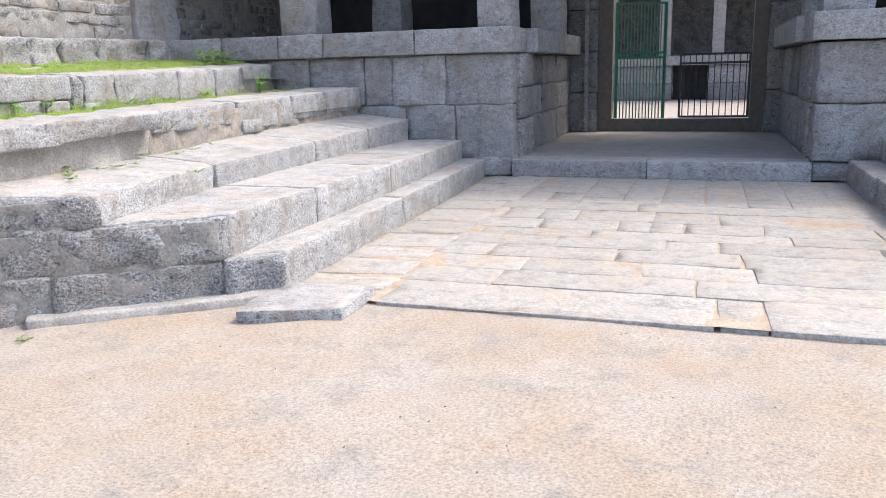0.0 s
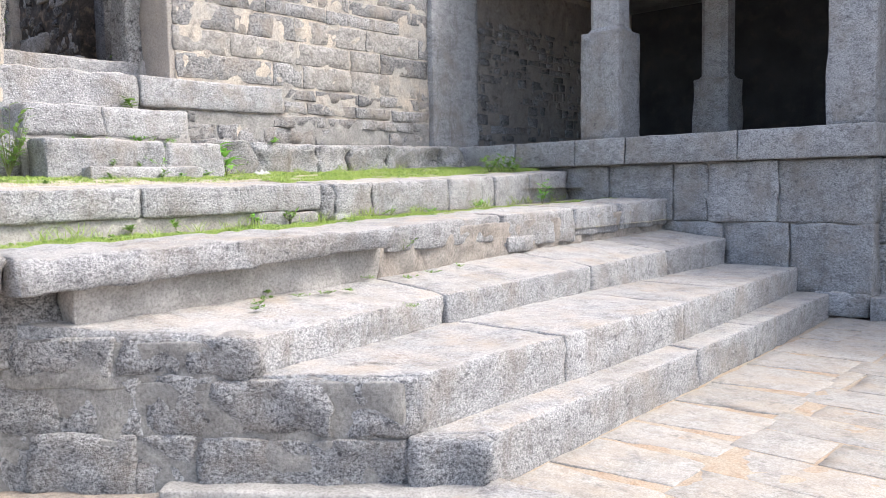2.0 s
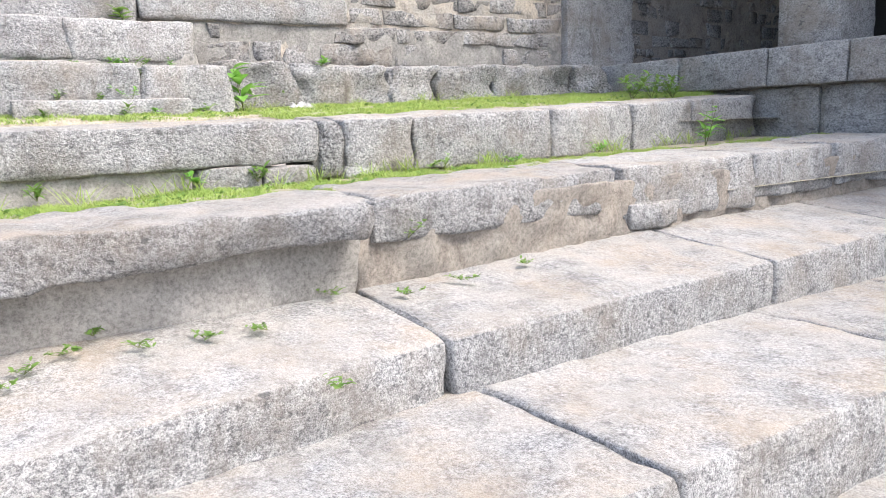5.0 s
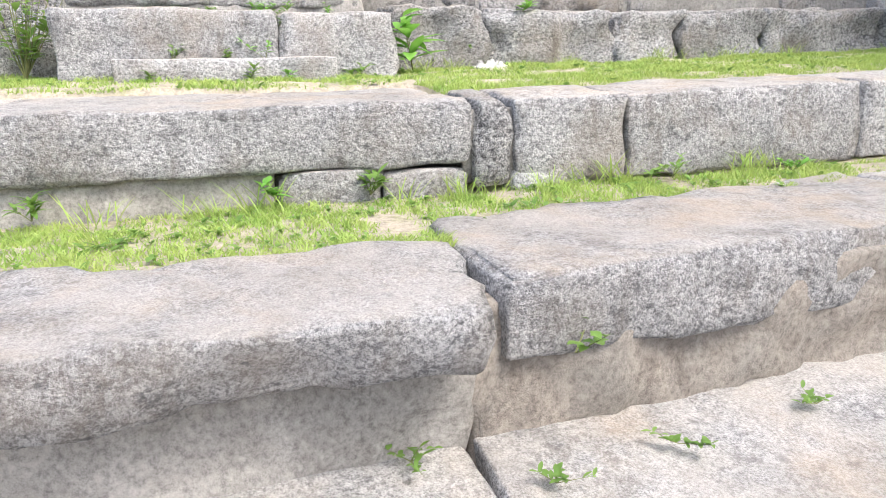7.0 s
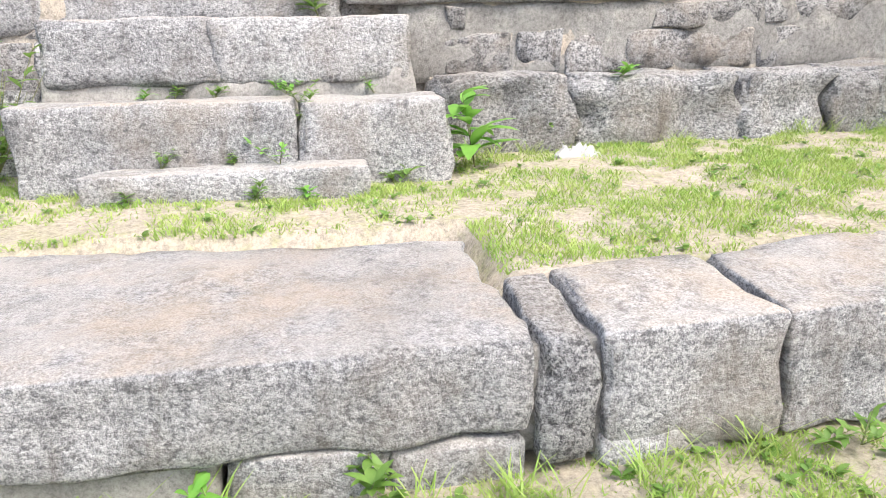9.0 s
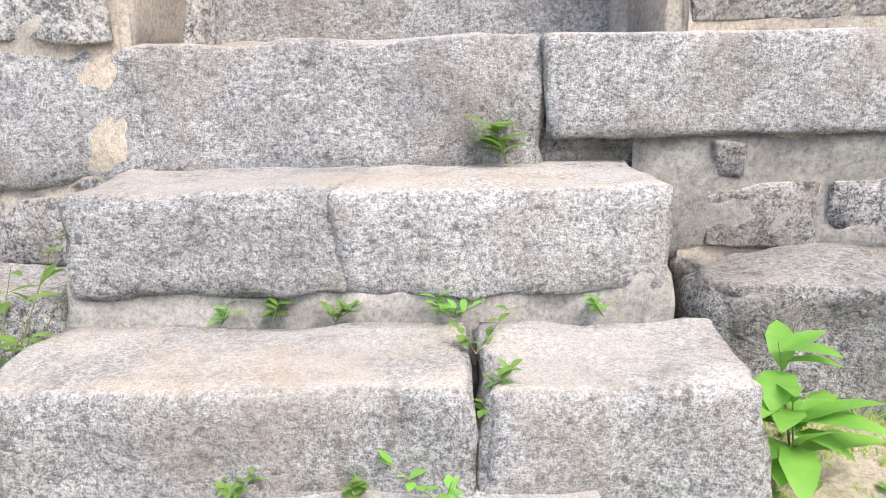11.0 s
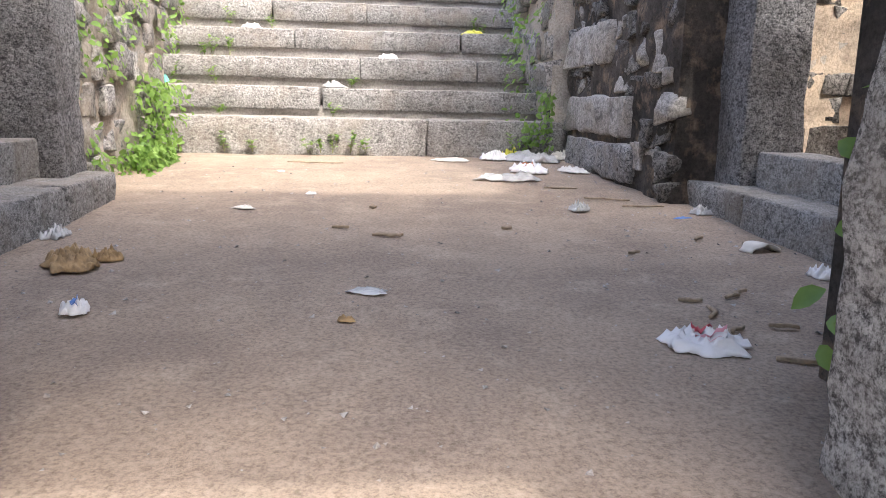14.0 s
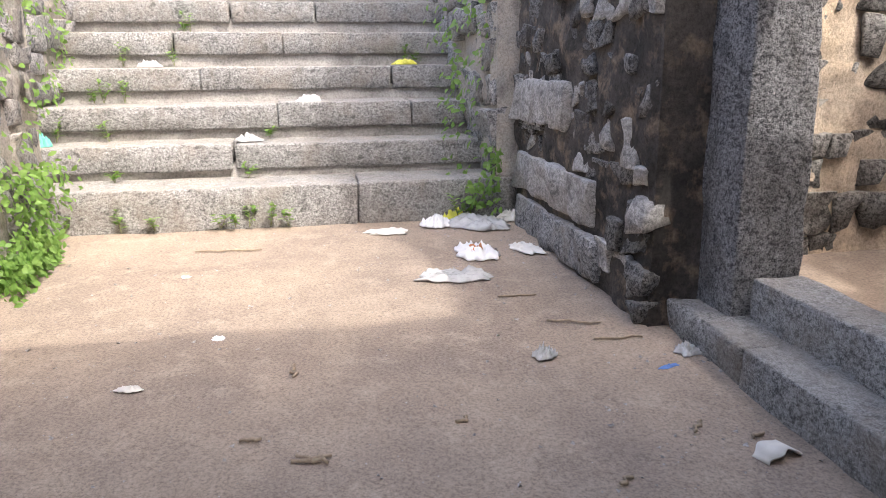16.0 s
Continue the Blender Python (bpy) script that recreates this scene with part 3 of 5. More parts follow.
def doorway():
    root = tagged(new("doorway"), "massive granite doorway with upright posts and a worn threshold", "doorway", kind="structure")
    box("threshold", -9.0, -8.79, 4.42, 6.03, 2.5, 2.875, GRANITE_COARSE, root, r=0.05, cell=0.05, amp=0.02, seed=2)
    box("post", -9.22, -8.76, 4.02, 4.585, 2.85, 4.55, GRANITE_POST, root, r=0.05, cell=0.06, amp=0.03, freq=3, seed=3)
    box("post", -9.2, -8.79, 5.81, 6.12, 2.86, 4.55, GRANITE_POST, root, r=0.05, cell=0.06, amp=0.03, freq=3, seed=4)
    box("packing", -8.9, -8.72, 5.93, 6.1, 2.6, 2.9, PLASTER, root, r=0.04, cell=0.05, amp=0.03, seed=5)
    box("packing", -8.9, -8.7, 4.2, 4.46, 2.6, 2.84, RUBBLE, root, r=0.04, cell=0.05, amp=0.04, seed=5)
    box("lintel", -9.25, -8.7, 3.9, 6.3, 4.54, 5.0, GRANITE, root, r=0.04, cell=0.1, amp=0.02, seed=6)
    return root


doorway()

# ---- passage behind the doorway ----
def floor_z(x, y):
    return 2.81 + 0.034 * max(0.0, -10.0 - x) + 0.008 * noise.noise(Vector((x * 2, y * 2, 0))) + 0.003 * noise.noise(Vector((x * 9, y * 9, 0)))


structure(sheet("floor_passage", -15.0, -9.1, 1.0, 10.5, floor_z, FLOOR_EARTH, 0.08), "brown trodden earth floor of the passage")
wall_r = structure(slab("wall_passage_north", -14.45, -12.2, 6.76, 7.22, 2.7, 7.4, SOOT), "sooty rubble wall of the passage with pale stones showing")
wall_rs = structure(slab("wall_stairs_north", -19.5, -14.45, 6.6, 7.3, 2.7, 8.2, MORTAR), "pale plastered rubble wall beside the stairs")
wall_l = structure(slab("wall_passage_south", -14.45, -12.1, 2.9, 3.56, 2.7, 5.0, MORTAR), "weathered rubble wall of the passage overgrown with creeper")
wall_ls = structure(slab("wall_stairs_south", -19.5, -14.45, 2.7, 3.3, 2.7, 6.2, MORTAR), "pale rubble wall beside the stairs")
structure(slab("wall_passage_near_north", -9.75, -9.2, 6.16, 7.4, 2.7, 6.1, SOOT), "sooty wall stub beside the doorway")
structure(slab("wall_passage_near_south", -9.75, -9.2, 2.9, 4.0, 2.7, 6.1, SOOT), "sooty wall stub beside the doorway")
structure(slab("ceiling_passage", -10.2, -8.2, 2.6, 9.7, 5.95, 6.4, CEILING), "stone slab ceiling over the gate passage")
# side chambers
structure(slab("wall_chamber_north_back", -14.5, -9.2, 9.3, 9.7, 2.7, 6.1, MORTAR), "rough pale rubble wall of the side chamber")
structure(slab("wall_chamber_north_side", -9.3, -8.75, 7.4, 9.7, 2.7, 6.1, MORTAR), "rubble wall of the side chamber")
ch_w = structure(slab("wall_chamber_north_end", -13.6, -13.2, 7.22, 9.3, 2.7, 6.1, MORTAR), "patchy rubble end wall of the side chamber")
structure(slab("wall_chamber_south_back", -14.5, -9.2, 0.9, 1.3, 2.7, 6.1, MORTAR), "rubble wall of the side chamber")
structure(slab("wall_chamber_south_end", -12.4, -12.0, 1.3, 2.9, 2.7, 6.1, SOOT), "dark end wall of the side chamber")
structure(slab("wall_chamber_south_side", -9.3, -8.75, 1.0, 2.9, 2.7, 6.1, MORTAR), "rubble wall of the side chamber")


def niche(sign, y_ledge, y_sill, name):
    """A raised opening to a side chamber: ledge, sill and a granite pilaster at its far end."""
    root = structure(new(name), "granite ledge and sill of a raised chamber opening")

    def span(a, b):
        return (a, b) if sign > 0 else (b, a)

    edge = [-12.2, -11.55, -10.6, -9.6]
    for a, b in zip(edge, edge[1:]):
        box("ledge", a + 0.006, b - 0.006, *span(y_ledge, y_sill + sign * 0.05), 2.7, 3.02, GRANITE_OLD, root, r=0.03, cell=0.06, amp=0.018, seed=a)
    box("sill", -11.88, -9.6, *span(y_sill, y_sill + sign * 0.24), 2.85, 3.2, GRANITE_OLD, root, r=0.03, cell=0.06, amp=0.012, seed=4)
    box("pilaster", -12.21, -11.9, *span(y_ledge + sign * 0.14, y_ledge + sign * 0.45), 2.95, 6.1, GRANITE_SOOT, root, r=0.03, cell=0.08, amp=0.012, seed=5)
    box("lintel", -12.0, -9.5, *span(y_sill, y_sill + sign * 0.4), 5.3, 5.9, GRANITE_SOOT, root, r=0.03, cell=0.15, amp=0.012, seed=6)
    return root


niche(1, 6.85, 7.06, "niche_north")
niche(-1, 3.86, 3.62, "niche_south")


def upper_stairs():
    root = structure(new("upper_stairs"), "worn granite steps climbing from the end of the passage")
    edges = [(-14.42, 3.25), (-14.86, 3.49), (-15.26, 3.755), (-15.66, 4.03), (-16.06, 4.31), (-16.46, 4.59), (-16.88, 4.86), (-17.3, 5.13), (-17.72, 5.4)]
    rng = random.Random(11)
    for k, (x, z) in enumerate(edges):
        y = 3.0
        stops = {0: [5.6], 1: [4.73], 2: [5.05, 6.1], 3: [4.45, 6.0], 4: [4.2, 5.1], 5: [4.65, 5.4]}.get(k, [rng.uniform(4, 5), rng.uniform(5.3, 6.2)])
        for e in stops + [6.75]:
            box("step_block", x - 0.6, x + rng.uniform(-0.012, 0.012), y + 0.006, e - 0.006, z - (0.34 if k == 0 else 0.185), z + rng.uniform(-0.008, 0.008), GRANITE_OLD, root,
                r=0.03, cell=0.07, amp=0.012, freq=5, seed=k * 3 + y)
            y = e
        if k:
            slab("packing", x - 0.5, x - 0.05, 3.0, 6.75, z - 0.36, z - 0.15, PLASTER, root)
    slab("landing", -19.5, -17.9, 2.9, 6.9, 4.6, 5.39, PLASTER, root)
    return root


upper_stairs()
structure(slab("wall_stairs_end", -19.9, -19.5, 2.5, 7.5, 3.0, 8.2, MORTAR), "rubble wall at the head of the stairs")

# ---- pavilion ----
pav = structure(slab("plinth_core", -8.7, -2.62, 10.56, 16.4, 0.0, 1.94, PLASTER), "core of the pavilion's stone plinth")


def plinth():
    root = structure(new("pavilion_plinth"), "high granite block plinth of the pavilion with a slab ledge")
    rows = ((0.0, 0.27, [-3.1, -2.53]), (0.2, 0.98, [-5.2, -4.1, -3.37, -2.54]), (0.97, 1.66, [-6.9, -5.6, -4.72, -4.3, -3.5, -2.54]))
    for k, (z0, z1, xs) in enumerate(rows):
        for a, b in zip(xs, xs[1:]):
            box("block", a + 0.008, b - 0.008, 10.5 - (0.02 if k == 0 else 0), 10.85, z0 + 0.006, z1 - 0.006, GRANITE, root, r=0.04, cell=0.08, amp=0.025, freq=4, seed=a + k)
    for a, b in zip([-8.62, -7.0, -6.03, -5.3, -3.9, -2.5], [-7.0, -6.03, -5.3, -3.9, -2.5]):
        box("ledge", a + 0.006, b - 0.006, 10.38, 11.2, 1.67, 2.0, GRANITE, root, r=0.03, cell=0.08, amp=0.01, seed=a)
    # side that faces the gate passage
    for k, (z0, z1) in enumerate(((0.15, 0.75), (0.75, 1.2), (1.2, 1.66))):
        for a, b in zip([10.86, 11.7, 12.6, 13.8, 15.3], [11.7, 12.6, 13.8, 15.3]):
            box("block", -2.9, -2.5 + (0.0 if a < 11 else -0.06), a + 0.008, b - 0.008, z0, z1 - 0.01, RUBBLE, root, r=0.04, cell=0.1, amp=0.025, seed=a + k)
    box("ledge", -3.4, -2.35, 11.21, 15.3, 1.67, 2.0, GRANITE, root, r=0.03, cell=0.1, amp=0.01, seed=9)
    return root


plinth()


def plinth_east():
    root = structure(new("pavilion_plinth_east"), "granite block plinth on the other side of the gate passage")
    for k, (z0, z1) in enumerate(((0.0, 0.25), (0.25, 0.95), (0.95, 1.68))):
        for a, b in zip([1.2, 2.3, 3.6, 5.0], [2.3, 3.6, 5.0]):
            box("block", a + 0.008, b - 0.008, 10.5, 10.95, z0, z1 - 0.012, GRANITE, root, r=0.04, cell=0.09, amp=0.025, seed=a + k)
        for a, b in zip([10.96, 12.2, 13.6, 15.4], [12.2, 13.6, 15.4]):
            box("block", 1.17, 1.5, a + 0.008, b - 0.008, z0, z1 - 0.012, RUBBLE, root, r=0.04, cell=0.1, amp=0.025, seed=a + k)
    box("ledge", 1.1, 5.0, 10.38, 11.3, 1.69, 2.02, GRANITE, root, r=0.03, cell=0.1, amp=0.01, seed=9)
    box("ledge", 1.0, 1.6, 11.31, 15.4, 1.69, 2.02, GRANITE, root, r=0.03, cell=0.1, amp=0.01, seed=8)
    slab("core", 1.45, 5.0, 10.9, 16.4, 0.0, 1.95, PLASTER, root)
    return root


plinth_east()
step_e = structure(new("steps_east"), "granite kerb steps on the far side of the paving")
for a, b in ((6.2, 7.6), (7.62, 8.9), (8.92, 10.45)):
    box("block", 1.58 + 0.02 * (10.5 - a), 3.0, a, b, -0.1, 0.28, GRANITE_DARK, step_e, r=0.03, cell=0.08, amp=0.02, seed=a)
    box("block", 1.95, 3.0, a, b, 0.26, 0.55, GRANITE, step_e, r=0.03, cell=0.1, amp=0.015, seed=a + 1)


def column(x, y, w, z0, z1, z2, top):
    """A square granite column whose shaft narrows with chamfered corners above its base block."""
    root = tagged(new("column"), "square granite column with a chamfered upper shaft", "column", "columns of the pavilion")
    h = w / 2
    box("base", x - h, x + h, y - h, y + h, z0, z1, GRANITE, root, r=0.02, cell=0.1, amp=0.012, freq=3, seed=x)
    s = h * 0.74
    v = []
    for z, q in ((z1 - 0.02, h * 0.96), (z1 + 0.06, s), (z2, s)):
        c = q * 0.62
        v += [(x + a, y + b, z) for a, b in ((c, -q), (q, -c), (q, c), (c, q), (-c, q), (-q, c), (-q, -c), (-c, -q))]
    f = [(8 * r + i, 8 * r + (i + 1) % 8, 8 * r + 8 + (i + 1) % 8, 8 * r + 8 + i) for r in range(2) for i in range(8)] + [tuple(range(16, 24))]
    mesh_object("shaft", v, f, GRANITE, root, False)
    box("capital", x - h, x + h, y - h, y + h, z2 - 0.01, top, GRANITE, root, r=0.02, cell=0.15, amp=0.01, seed=x + 1)
    return root


column(-5.79, 10.88, 0.56, 2.0, 3.38, 4.2, 4.75)
column(-2.82, 10.86, 0.47, 2.0, 4.1, 4.3, 4.75)
column(-5.38, 13.3, 0.54, 1.94, 2.95, 4.2, 4.75)
column(-2.6, 13.3, 0.5, 1.94, 3.0, 4.2, 4.75)
column(1.5, 10.9, 0.56, 2.02, 3.6, 4.3, 4.75)
column(1.5, 13.3, 0.5, 1.95, 3.4, 4.2, 4.75)
box_p = structure(new("wall_pavilion_west"), "dark brick and rubble side wall inside the pavilion")
slab("core", -8.72, -8.32, 10.95, 16.4, 1.9, 4.8, MORTAR, box_p)
structure(block("corner_pier", box_corners(-8.75, -8.1, 9.95, 10.95, 1.55, 4.8), GRANITE, r=0.03, cell=0.1, amp=0.02, freq=3), "granite corner pier where the main wall meets the pavilion")
# inner walls coloured near-black for the shade under the roof
structure(slab("wall_pavilion_back", -8.7, -2.4, 16.0, 16.4, 1.9, 4.8, SHADE_WALL), "back wall of the pavilion with interior shade in its dark colour")
structure(slab("wall_pavilion_gate_side", -2.85, -2.6, 13.6, 16.0, 1.9, 4.8, SHADE_WALL), "inner wall beside the gate passage with shade in its dark colour")
structure(slab("wall_pavilion_back_east", 1.2, 5.0, 16.0, 16.4, 1.9, 4.8, SHADE_WALL), "back wall of the pavilion with interior shade in its dark colour")
structure(slab("ceiling_pavilion", -8.8, 5.2, 10.6, 16.4, 4.75, 5.3, CEILING), "stone slab roof of the pavilion")
structure(slab("wall_pavilion_east", 4.8, 5.2, 10.5, 16.4, 1.9, 4.8, SHADE_WALL), "side wall of the pavilion with interior shade in its dark colour")


# gate passage: floor, gate, courtyard beyond
structure(box("gate_floor", -2.6, 1.3, 10.9, 16.4, 0.0, 0.225, PAVING, None, r=0.02, cell=0.2, amp=0.006), "worn stone floor of the gate passage in shade")
thr = structure(new("gate_step"), "long granite step before the gate passage")
for a, b in ((-2.54, -0.75), (-0.74, 1.22)):
    box("block", a, b, 10.42, 10.95, -0.05, 0.235, GRANITE, thr, r=0.025, cell=0.08, amp=0.008, seed=a)


QUADS = ((3, 2, 1, 0), (4, 5, 6, 7), (0, 1, 5, 4), (1, 2, 6, 5), (2, 3, 7, 6), (3, 0, 4, 7))


def rod(name, parent, mat, x0, x1, y0, y1, z0, z1):
    return slab(name, x0, x1, y0, y1, z0, z1, mat, parent)


def gate_frame():
    root = structure(new("gate_frame"), "dark brown wooden gate frame set between stone jambs")
    slab("leg", -2.04, -1.785, 15.35, 15.6, 0.222, 4.75, GATE_BROWN, root)
    slab("leg", 0.675, 0.915, 15.35, 15.6, 0.222, 4.75, GATE_BROWN, root)
    slab("sill", -1.785, 0.675, 15.36, 15.6, 0.222, 0.46, GATE_BROWN, root)
    slab("head", -1.785, 0.675, 15.36, 15.6, 3.4, 4.75, GATE_BROWN, root)
    for k in range(6):
        z = 0.222 + 0.75 * k
        for x0, x1 in ((-2.62, -2.045), (0.92, 1.5)):
            box("jamb_block", x0, x1, 15.2 + 0.02 * (k % 2), 15.75, z + 0.005, z + 0.745, RUBBLE, root, r=0.03, cell=0.1, amp=0.02, seed=k + x0)
    slab("stop", -2.27, -2.2, 15.12, 15.19, 0.222, 3.2, PALE_STONE, root)
    return root


gate_frame()


def barred_leaf(hinge, way, width, z0, z1, count, mat, label, turn=0.0, rails=(0.0, 1.0)):
    """A gate leaf of upright bars between rails, swung about its hinge by turn degrees."""
    root = tagged(new("gate_leaf"), label, "gate", "barred gate leaves")
    for i in range(count):
        x = way * width * (i + 0.5) / count
        rod("bar", root, mat, x - 0.009, x + 0.009, -0.009, 0.009, z0 + 0.02, z1 - 0.005)
    for r in rails:
        z = z0 + (z1 - z0) * r
        a, b = sorted((0.0, way * width))
        rod("rail", root, mat, a, b, -0.016, 0.016, z - 0.02, z + 0.02)
    for x in (0.0, way * width):
        rod("stile", root, mat, x - 0.02, x + 0.02, -0.02, 0.02, z0 - 0.01, z1 + 0.01)
    root.location, root.rotation_euler = (*hinge, 0), (0, 0, radians(turn))
    return root


barred_leaf((0.65, 15.48), -1, 1.2, 0.49, 1.62, 11, IRON, "black iron barred half-height gate leaf standing shut", 0, (0.0, 0.86, 1.0))
barred_leaf((-1.76, 15.7), 1, 0.98, 0.3, 2.6, 15, GREEN_PAINT, "tall green painted barred gate leaf standing ajar", 25, (0.0, 0.56, 0.6, 1.0))
structure(slab("courtyard_floor", -14, 12, 16.42, 50, -0.05, 0.1, SAND), "pale sunlit sandy floor of the second courtyard")


def far_building():
    root = tagged(new("far_building"), "low stone colonnade across the second courtyard", "building")
    for x0, x1 in ((-9.0, -6.2), (-6.2, -3.6), (-3.6, -1.98), (-1.98, -1.42), (-0.14, 1.6), (1.6, 4.0), (4.0, 9.0)):
        for k in range(2):
            box("plinth_block", x0 + 0.01, x1 - 0.01, 31.3, 32.6, 0.1 + 0.65 * k, 0.74 + 0.65 * k, RUBBLE, root, r=0.05, cell=0.25, amp=0.04, seed=x0 + k)
    slab("ledge", -9, 9, 31.15, 32.6, 1.4, 1.75, PALE_STONE, root)
    # dark back slab stands in for the shade inside the opening
    slab("shaded_recess", -1.42, -0.14, 32.3, 32.6, 0.1, 1.4, SHADE_WALL, root)
    slab("wall", -9, 9, 34.5, 35.0, 1.4, 6.0, SOOT_STONE, root)
    slab("roof", -9, 9, 31.1, 35.0, 4.8, 5.5, GRANITE, root)
    for x in (-7.4, -5.6, -3.7, -1.72, 0.18, 2.1, 4.0, 6.0):
        box("column", x - 0.21, x + 0.21, 31.4, 31.82, 1.75, 4.8, PALE_STONE, root, r=0.03, cell=0.2, amp=0.01, seed=x)
    return root


far_building()

# ---- plants ----
def bare(x, y, seed):
    """How grassy a spot is: above 0 it grows, below it the soil shows."""
    return 0.24 + noise.noise(Vector((x * 1.7, y * 1.7, seed))) * 0.7 + 0.75 * noise.noise(Vector((x * 6.3, y * 6.3, seed))) + 0.4 * noise.noise(Vector((x * 17, y * 17, seed)))


def grass_field(name, x0, x1, y0, y1, height, count, label, size=0.05, seed=1):
    """Short uneven grass in clumps with bare patches between, as one mesh of blades."""
    rng = random.Random(seed)
    v, f = [], []
    for made in range(count):
        x, y = rng.uniform(x0, x1), rng.uniform(y0, y1)
        d = bare(x, y, seed)
        if d < rng.uniform(-0.2, 0.3):
            continue
        z = height(x, y) - 0.005
        if z < 1.1 or 1.3 < z < 1.45:
            continue
        tall = size * rng.uniform(0.4, 1.3) * (0.8 + max(0.0, d) * 1.1)
        a, lean = rng.uniform(0, 6.283), rng.uniform(0.3, 1.5) * tall
        w = rng.uniform(0.0014, 0.0034)
        c, s = math.cos(a), math.sin(a)
        b = rng.uniform(0, 6.283)
        lx, ly = math.cos(b) * lean, math.sin(b) * lean
        k = len(v)
        v += [(x - c * w, y - s * w, z), (x + c * w, y + s * w, z), (x + c * w * 0.7 + lx * 0.4, y + s * w * 0.7 + ly * 0.4, z + tall * 0.65),
              (x - c * w * 0.7 + lx * 0.4, y - s * w * 0.7 + ly * 0.4, z + tall * 0.65), (x + lx, y + ly, z + tall)]
        f += [(k, k + 1, k + 2, k + 3), (k + 3, k + 2, k + 4)]
    return tagged(mesh_object(name, v, f, GRASS, None, False), label, "grass", kind="stuff")


grass_field("grass", -5.62, -4.78, 2.0, 10.45, grass_1, 90000, "short bright green grass on the lower terrace with bare soil showing", 0.021, seed=3)
grass_field("grass", -7.75, -6.05, 2.0, 10.45, grass_2, 150000, "short bright green grass on the upper terrace with bare soil showing", 0.021, seed=4)


def leaf_shape(v, f, base, way, up, length, width, droop=0.3, fold=0.12):
    """One pointed leaf, folded along its midrib."""
    side = way.cross(up).normalized()
    up = side.cross(way).normalized()
    k = len(v)
    prof = ((0.0, 0.08), (0.25, 0.8), (0.55, 1.0), (0.8, 0.62), (1.0, 0.02))
    for s, w in prof:
        m = base + way * (length * s) + up * (length * (0.12 * s - droop * s * s))
        v += [m - side * (width * w / 2) + up * (fold * width * w), m, m + side * (width * w / 2) + up * (fold * width * w)]
    for r in range(4):
        a = k + 3 * r
        f += [(a, a + 1, a + 4, a + 3), (a + 1, a + 2, a + 5, a + 4)]


def plant(name, place, tall, leaves, length, width, label, mat=LEAF, spread=0.5, seed=0, category="plant", group=""):
    """A weed: a few stems with leaves along them."""
    rng = random.Random(seed)
    root = tagged(new(name), label, category, group)
    root.location = place
    v, f, sv, sf = [], [], [], []
    stems = max(2, leaves // 7)
    for st in range(stems):
        a = rng.uniform(0, 6.283)
        tip = Vector((math.cos(a) * spread * tall * rng.uniform(0.2, 1), math.sin(a) * spread * tall * rng.uniform(0.2, 1), tall * rng.uniform(0.6, 1.0)))
        r = 0.0025 + 0.004 * tall
        k = len(sv)
        for q in range(4):
            p = tip * (q / 3)
            for g in range(3):
                sv.append(p + Vector((math.cos(g * 2.094), math.sin(g * 2.094), 0)) * r * (1 - q * 0.25))
        for q in range(3):
            sf += [(k + 3 * q + g, k + 3 * q + (g + 1) % 3, k + 3 * q + 3 + (g + 1) % 3, k + 3 * q + 3 + g) for g in range(3)]
        for q in range(leaves // stems + 1):
            p = tip * rng.uniform(0.2, 1.0)
            b = rng.uniform(0, 6.283)
            way = Vector((math.cos(b), math.sin(b), rng.uniform(0.0, 0.9))).normalized()
            leaf_shape(v, f, p, way, Vector((0, 0, 1)), length * rng.uniform(0.6, 1.2), width * rng.uniform(0.7, 1.2), rng.uniform(0.1, 0.5))
    mesh_object("stems", sv, sf, STEM, root, False)
    mesh_object("leaves", v, f, mat, root)
    return root


def ground_leaves(name, x0, x1, y0, y1, height, count, label, seed):
    """Low rosettes of small rounded leaves among the grass."""
    rng = random.Random(seed)
    v, f = [], []
    for i in range(count):
        x, y = rng.uniform(x0, x1), rng.uniform(y0, y1)
        z = height(x, y)
        if bare(x, y, seed) < -0.05 or z < 1.1 or 1.3 < z < 1.45:
            continue
        size = rng.uniform(0.012, 0.034)
        for q in range(rng.randint(4, 8)):
            a = rng.uniform(0, 6.283)
            way = Vector((math.cos(a), math.sin(a), rng.uniform(0.1, 0.9))).normalized()
            leaf_shape(v, f, Vector((x, y, z + rng.uniform(0, 0.012))), way, Vector((0, 0, 1)), size * rng.uniform(0.7, 1.4), size * rng.uniform(0.4, 0.7), 0.3)
    return tagged(mesh_object(name, v, f, LEAF), label, "plant", kind="stuff")


ground_leaves("low_weeds", -5.58, -4.82, 2.2, 10.3, grass_1, 520, "small low green weeds among the grass", 3)
ground_leaves("low_weeds", -7.7, -6.1, 2.2, 10.3, grass_2, 620, "small low green weeds among the grass", 4)


plant("broadleaf_weed", (-7.42, 6.12, 1.6), 0.34, 22, 0.19, 0.075, "tall bright green broad-leaved weed beside the step blocks", BRIGHT_LEAF, 0.22, 5)
plant("weed", (-8.1, 5.5, 2.27), 0.19, 12, 0.10, 0.05, "green leafy weed growing from the crack between step blocks", LEAF, 0.5, 6)
plant("weed", (-7.55, 4.12, 1.6), 0.6, 110, 0.085, 0.035, "leafy green weed beside the step blocks", LEAF, 0.45, 7)
plant("weed", (-7.62, 3.8, 1.6), 0.52, 90, 0.085, 0.035, "leafy green weed at the foot of the wall", LEAF, 0.5, 17)
GROUP = "small weeds between the stones"
rng = random.Random(31)
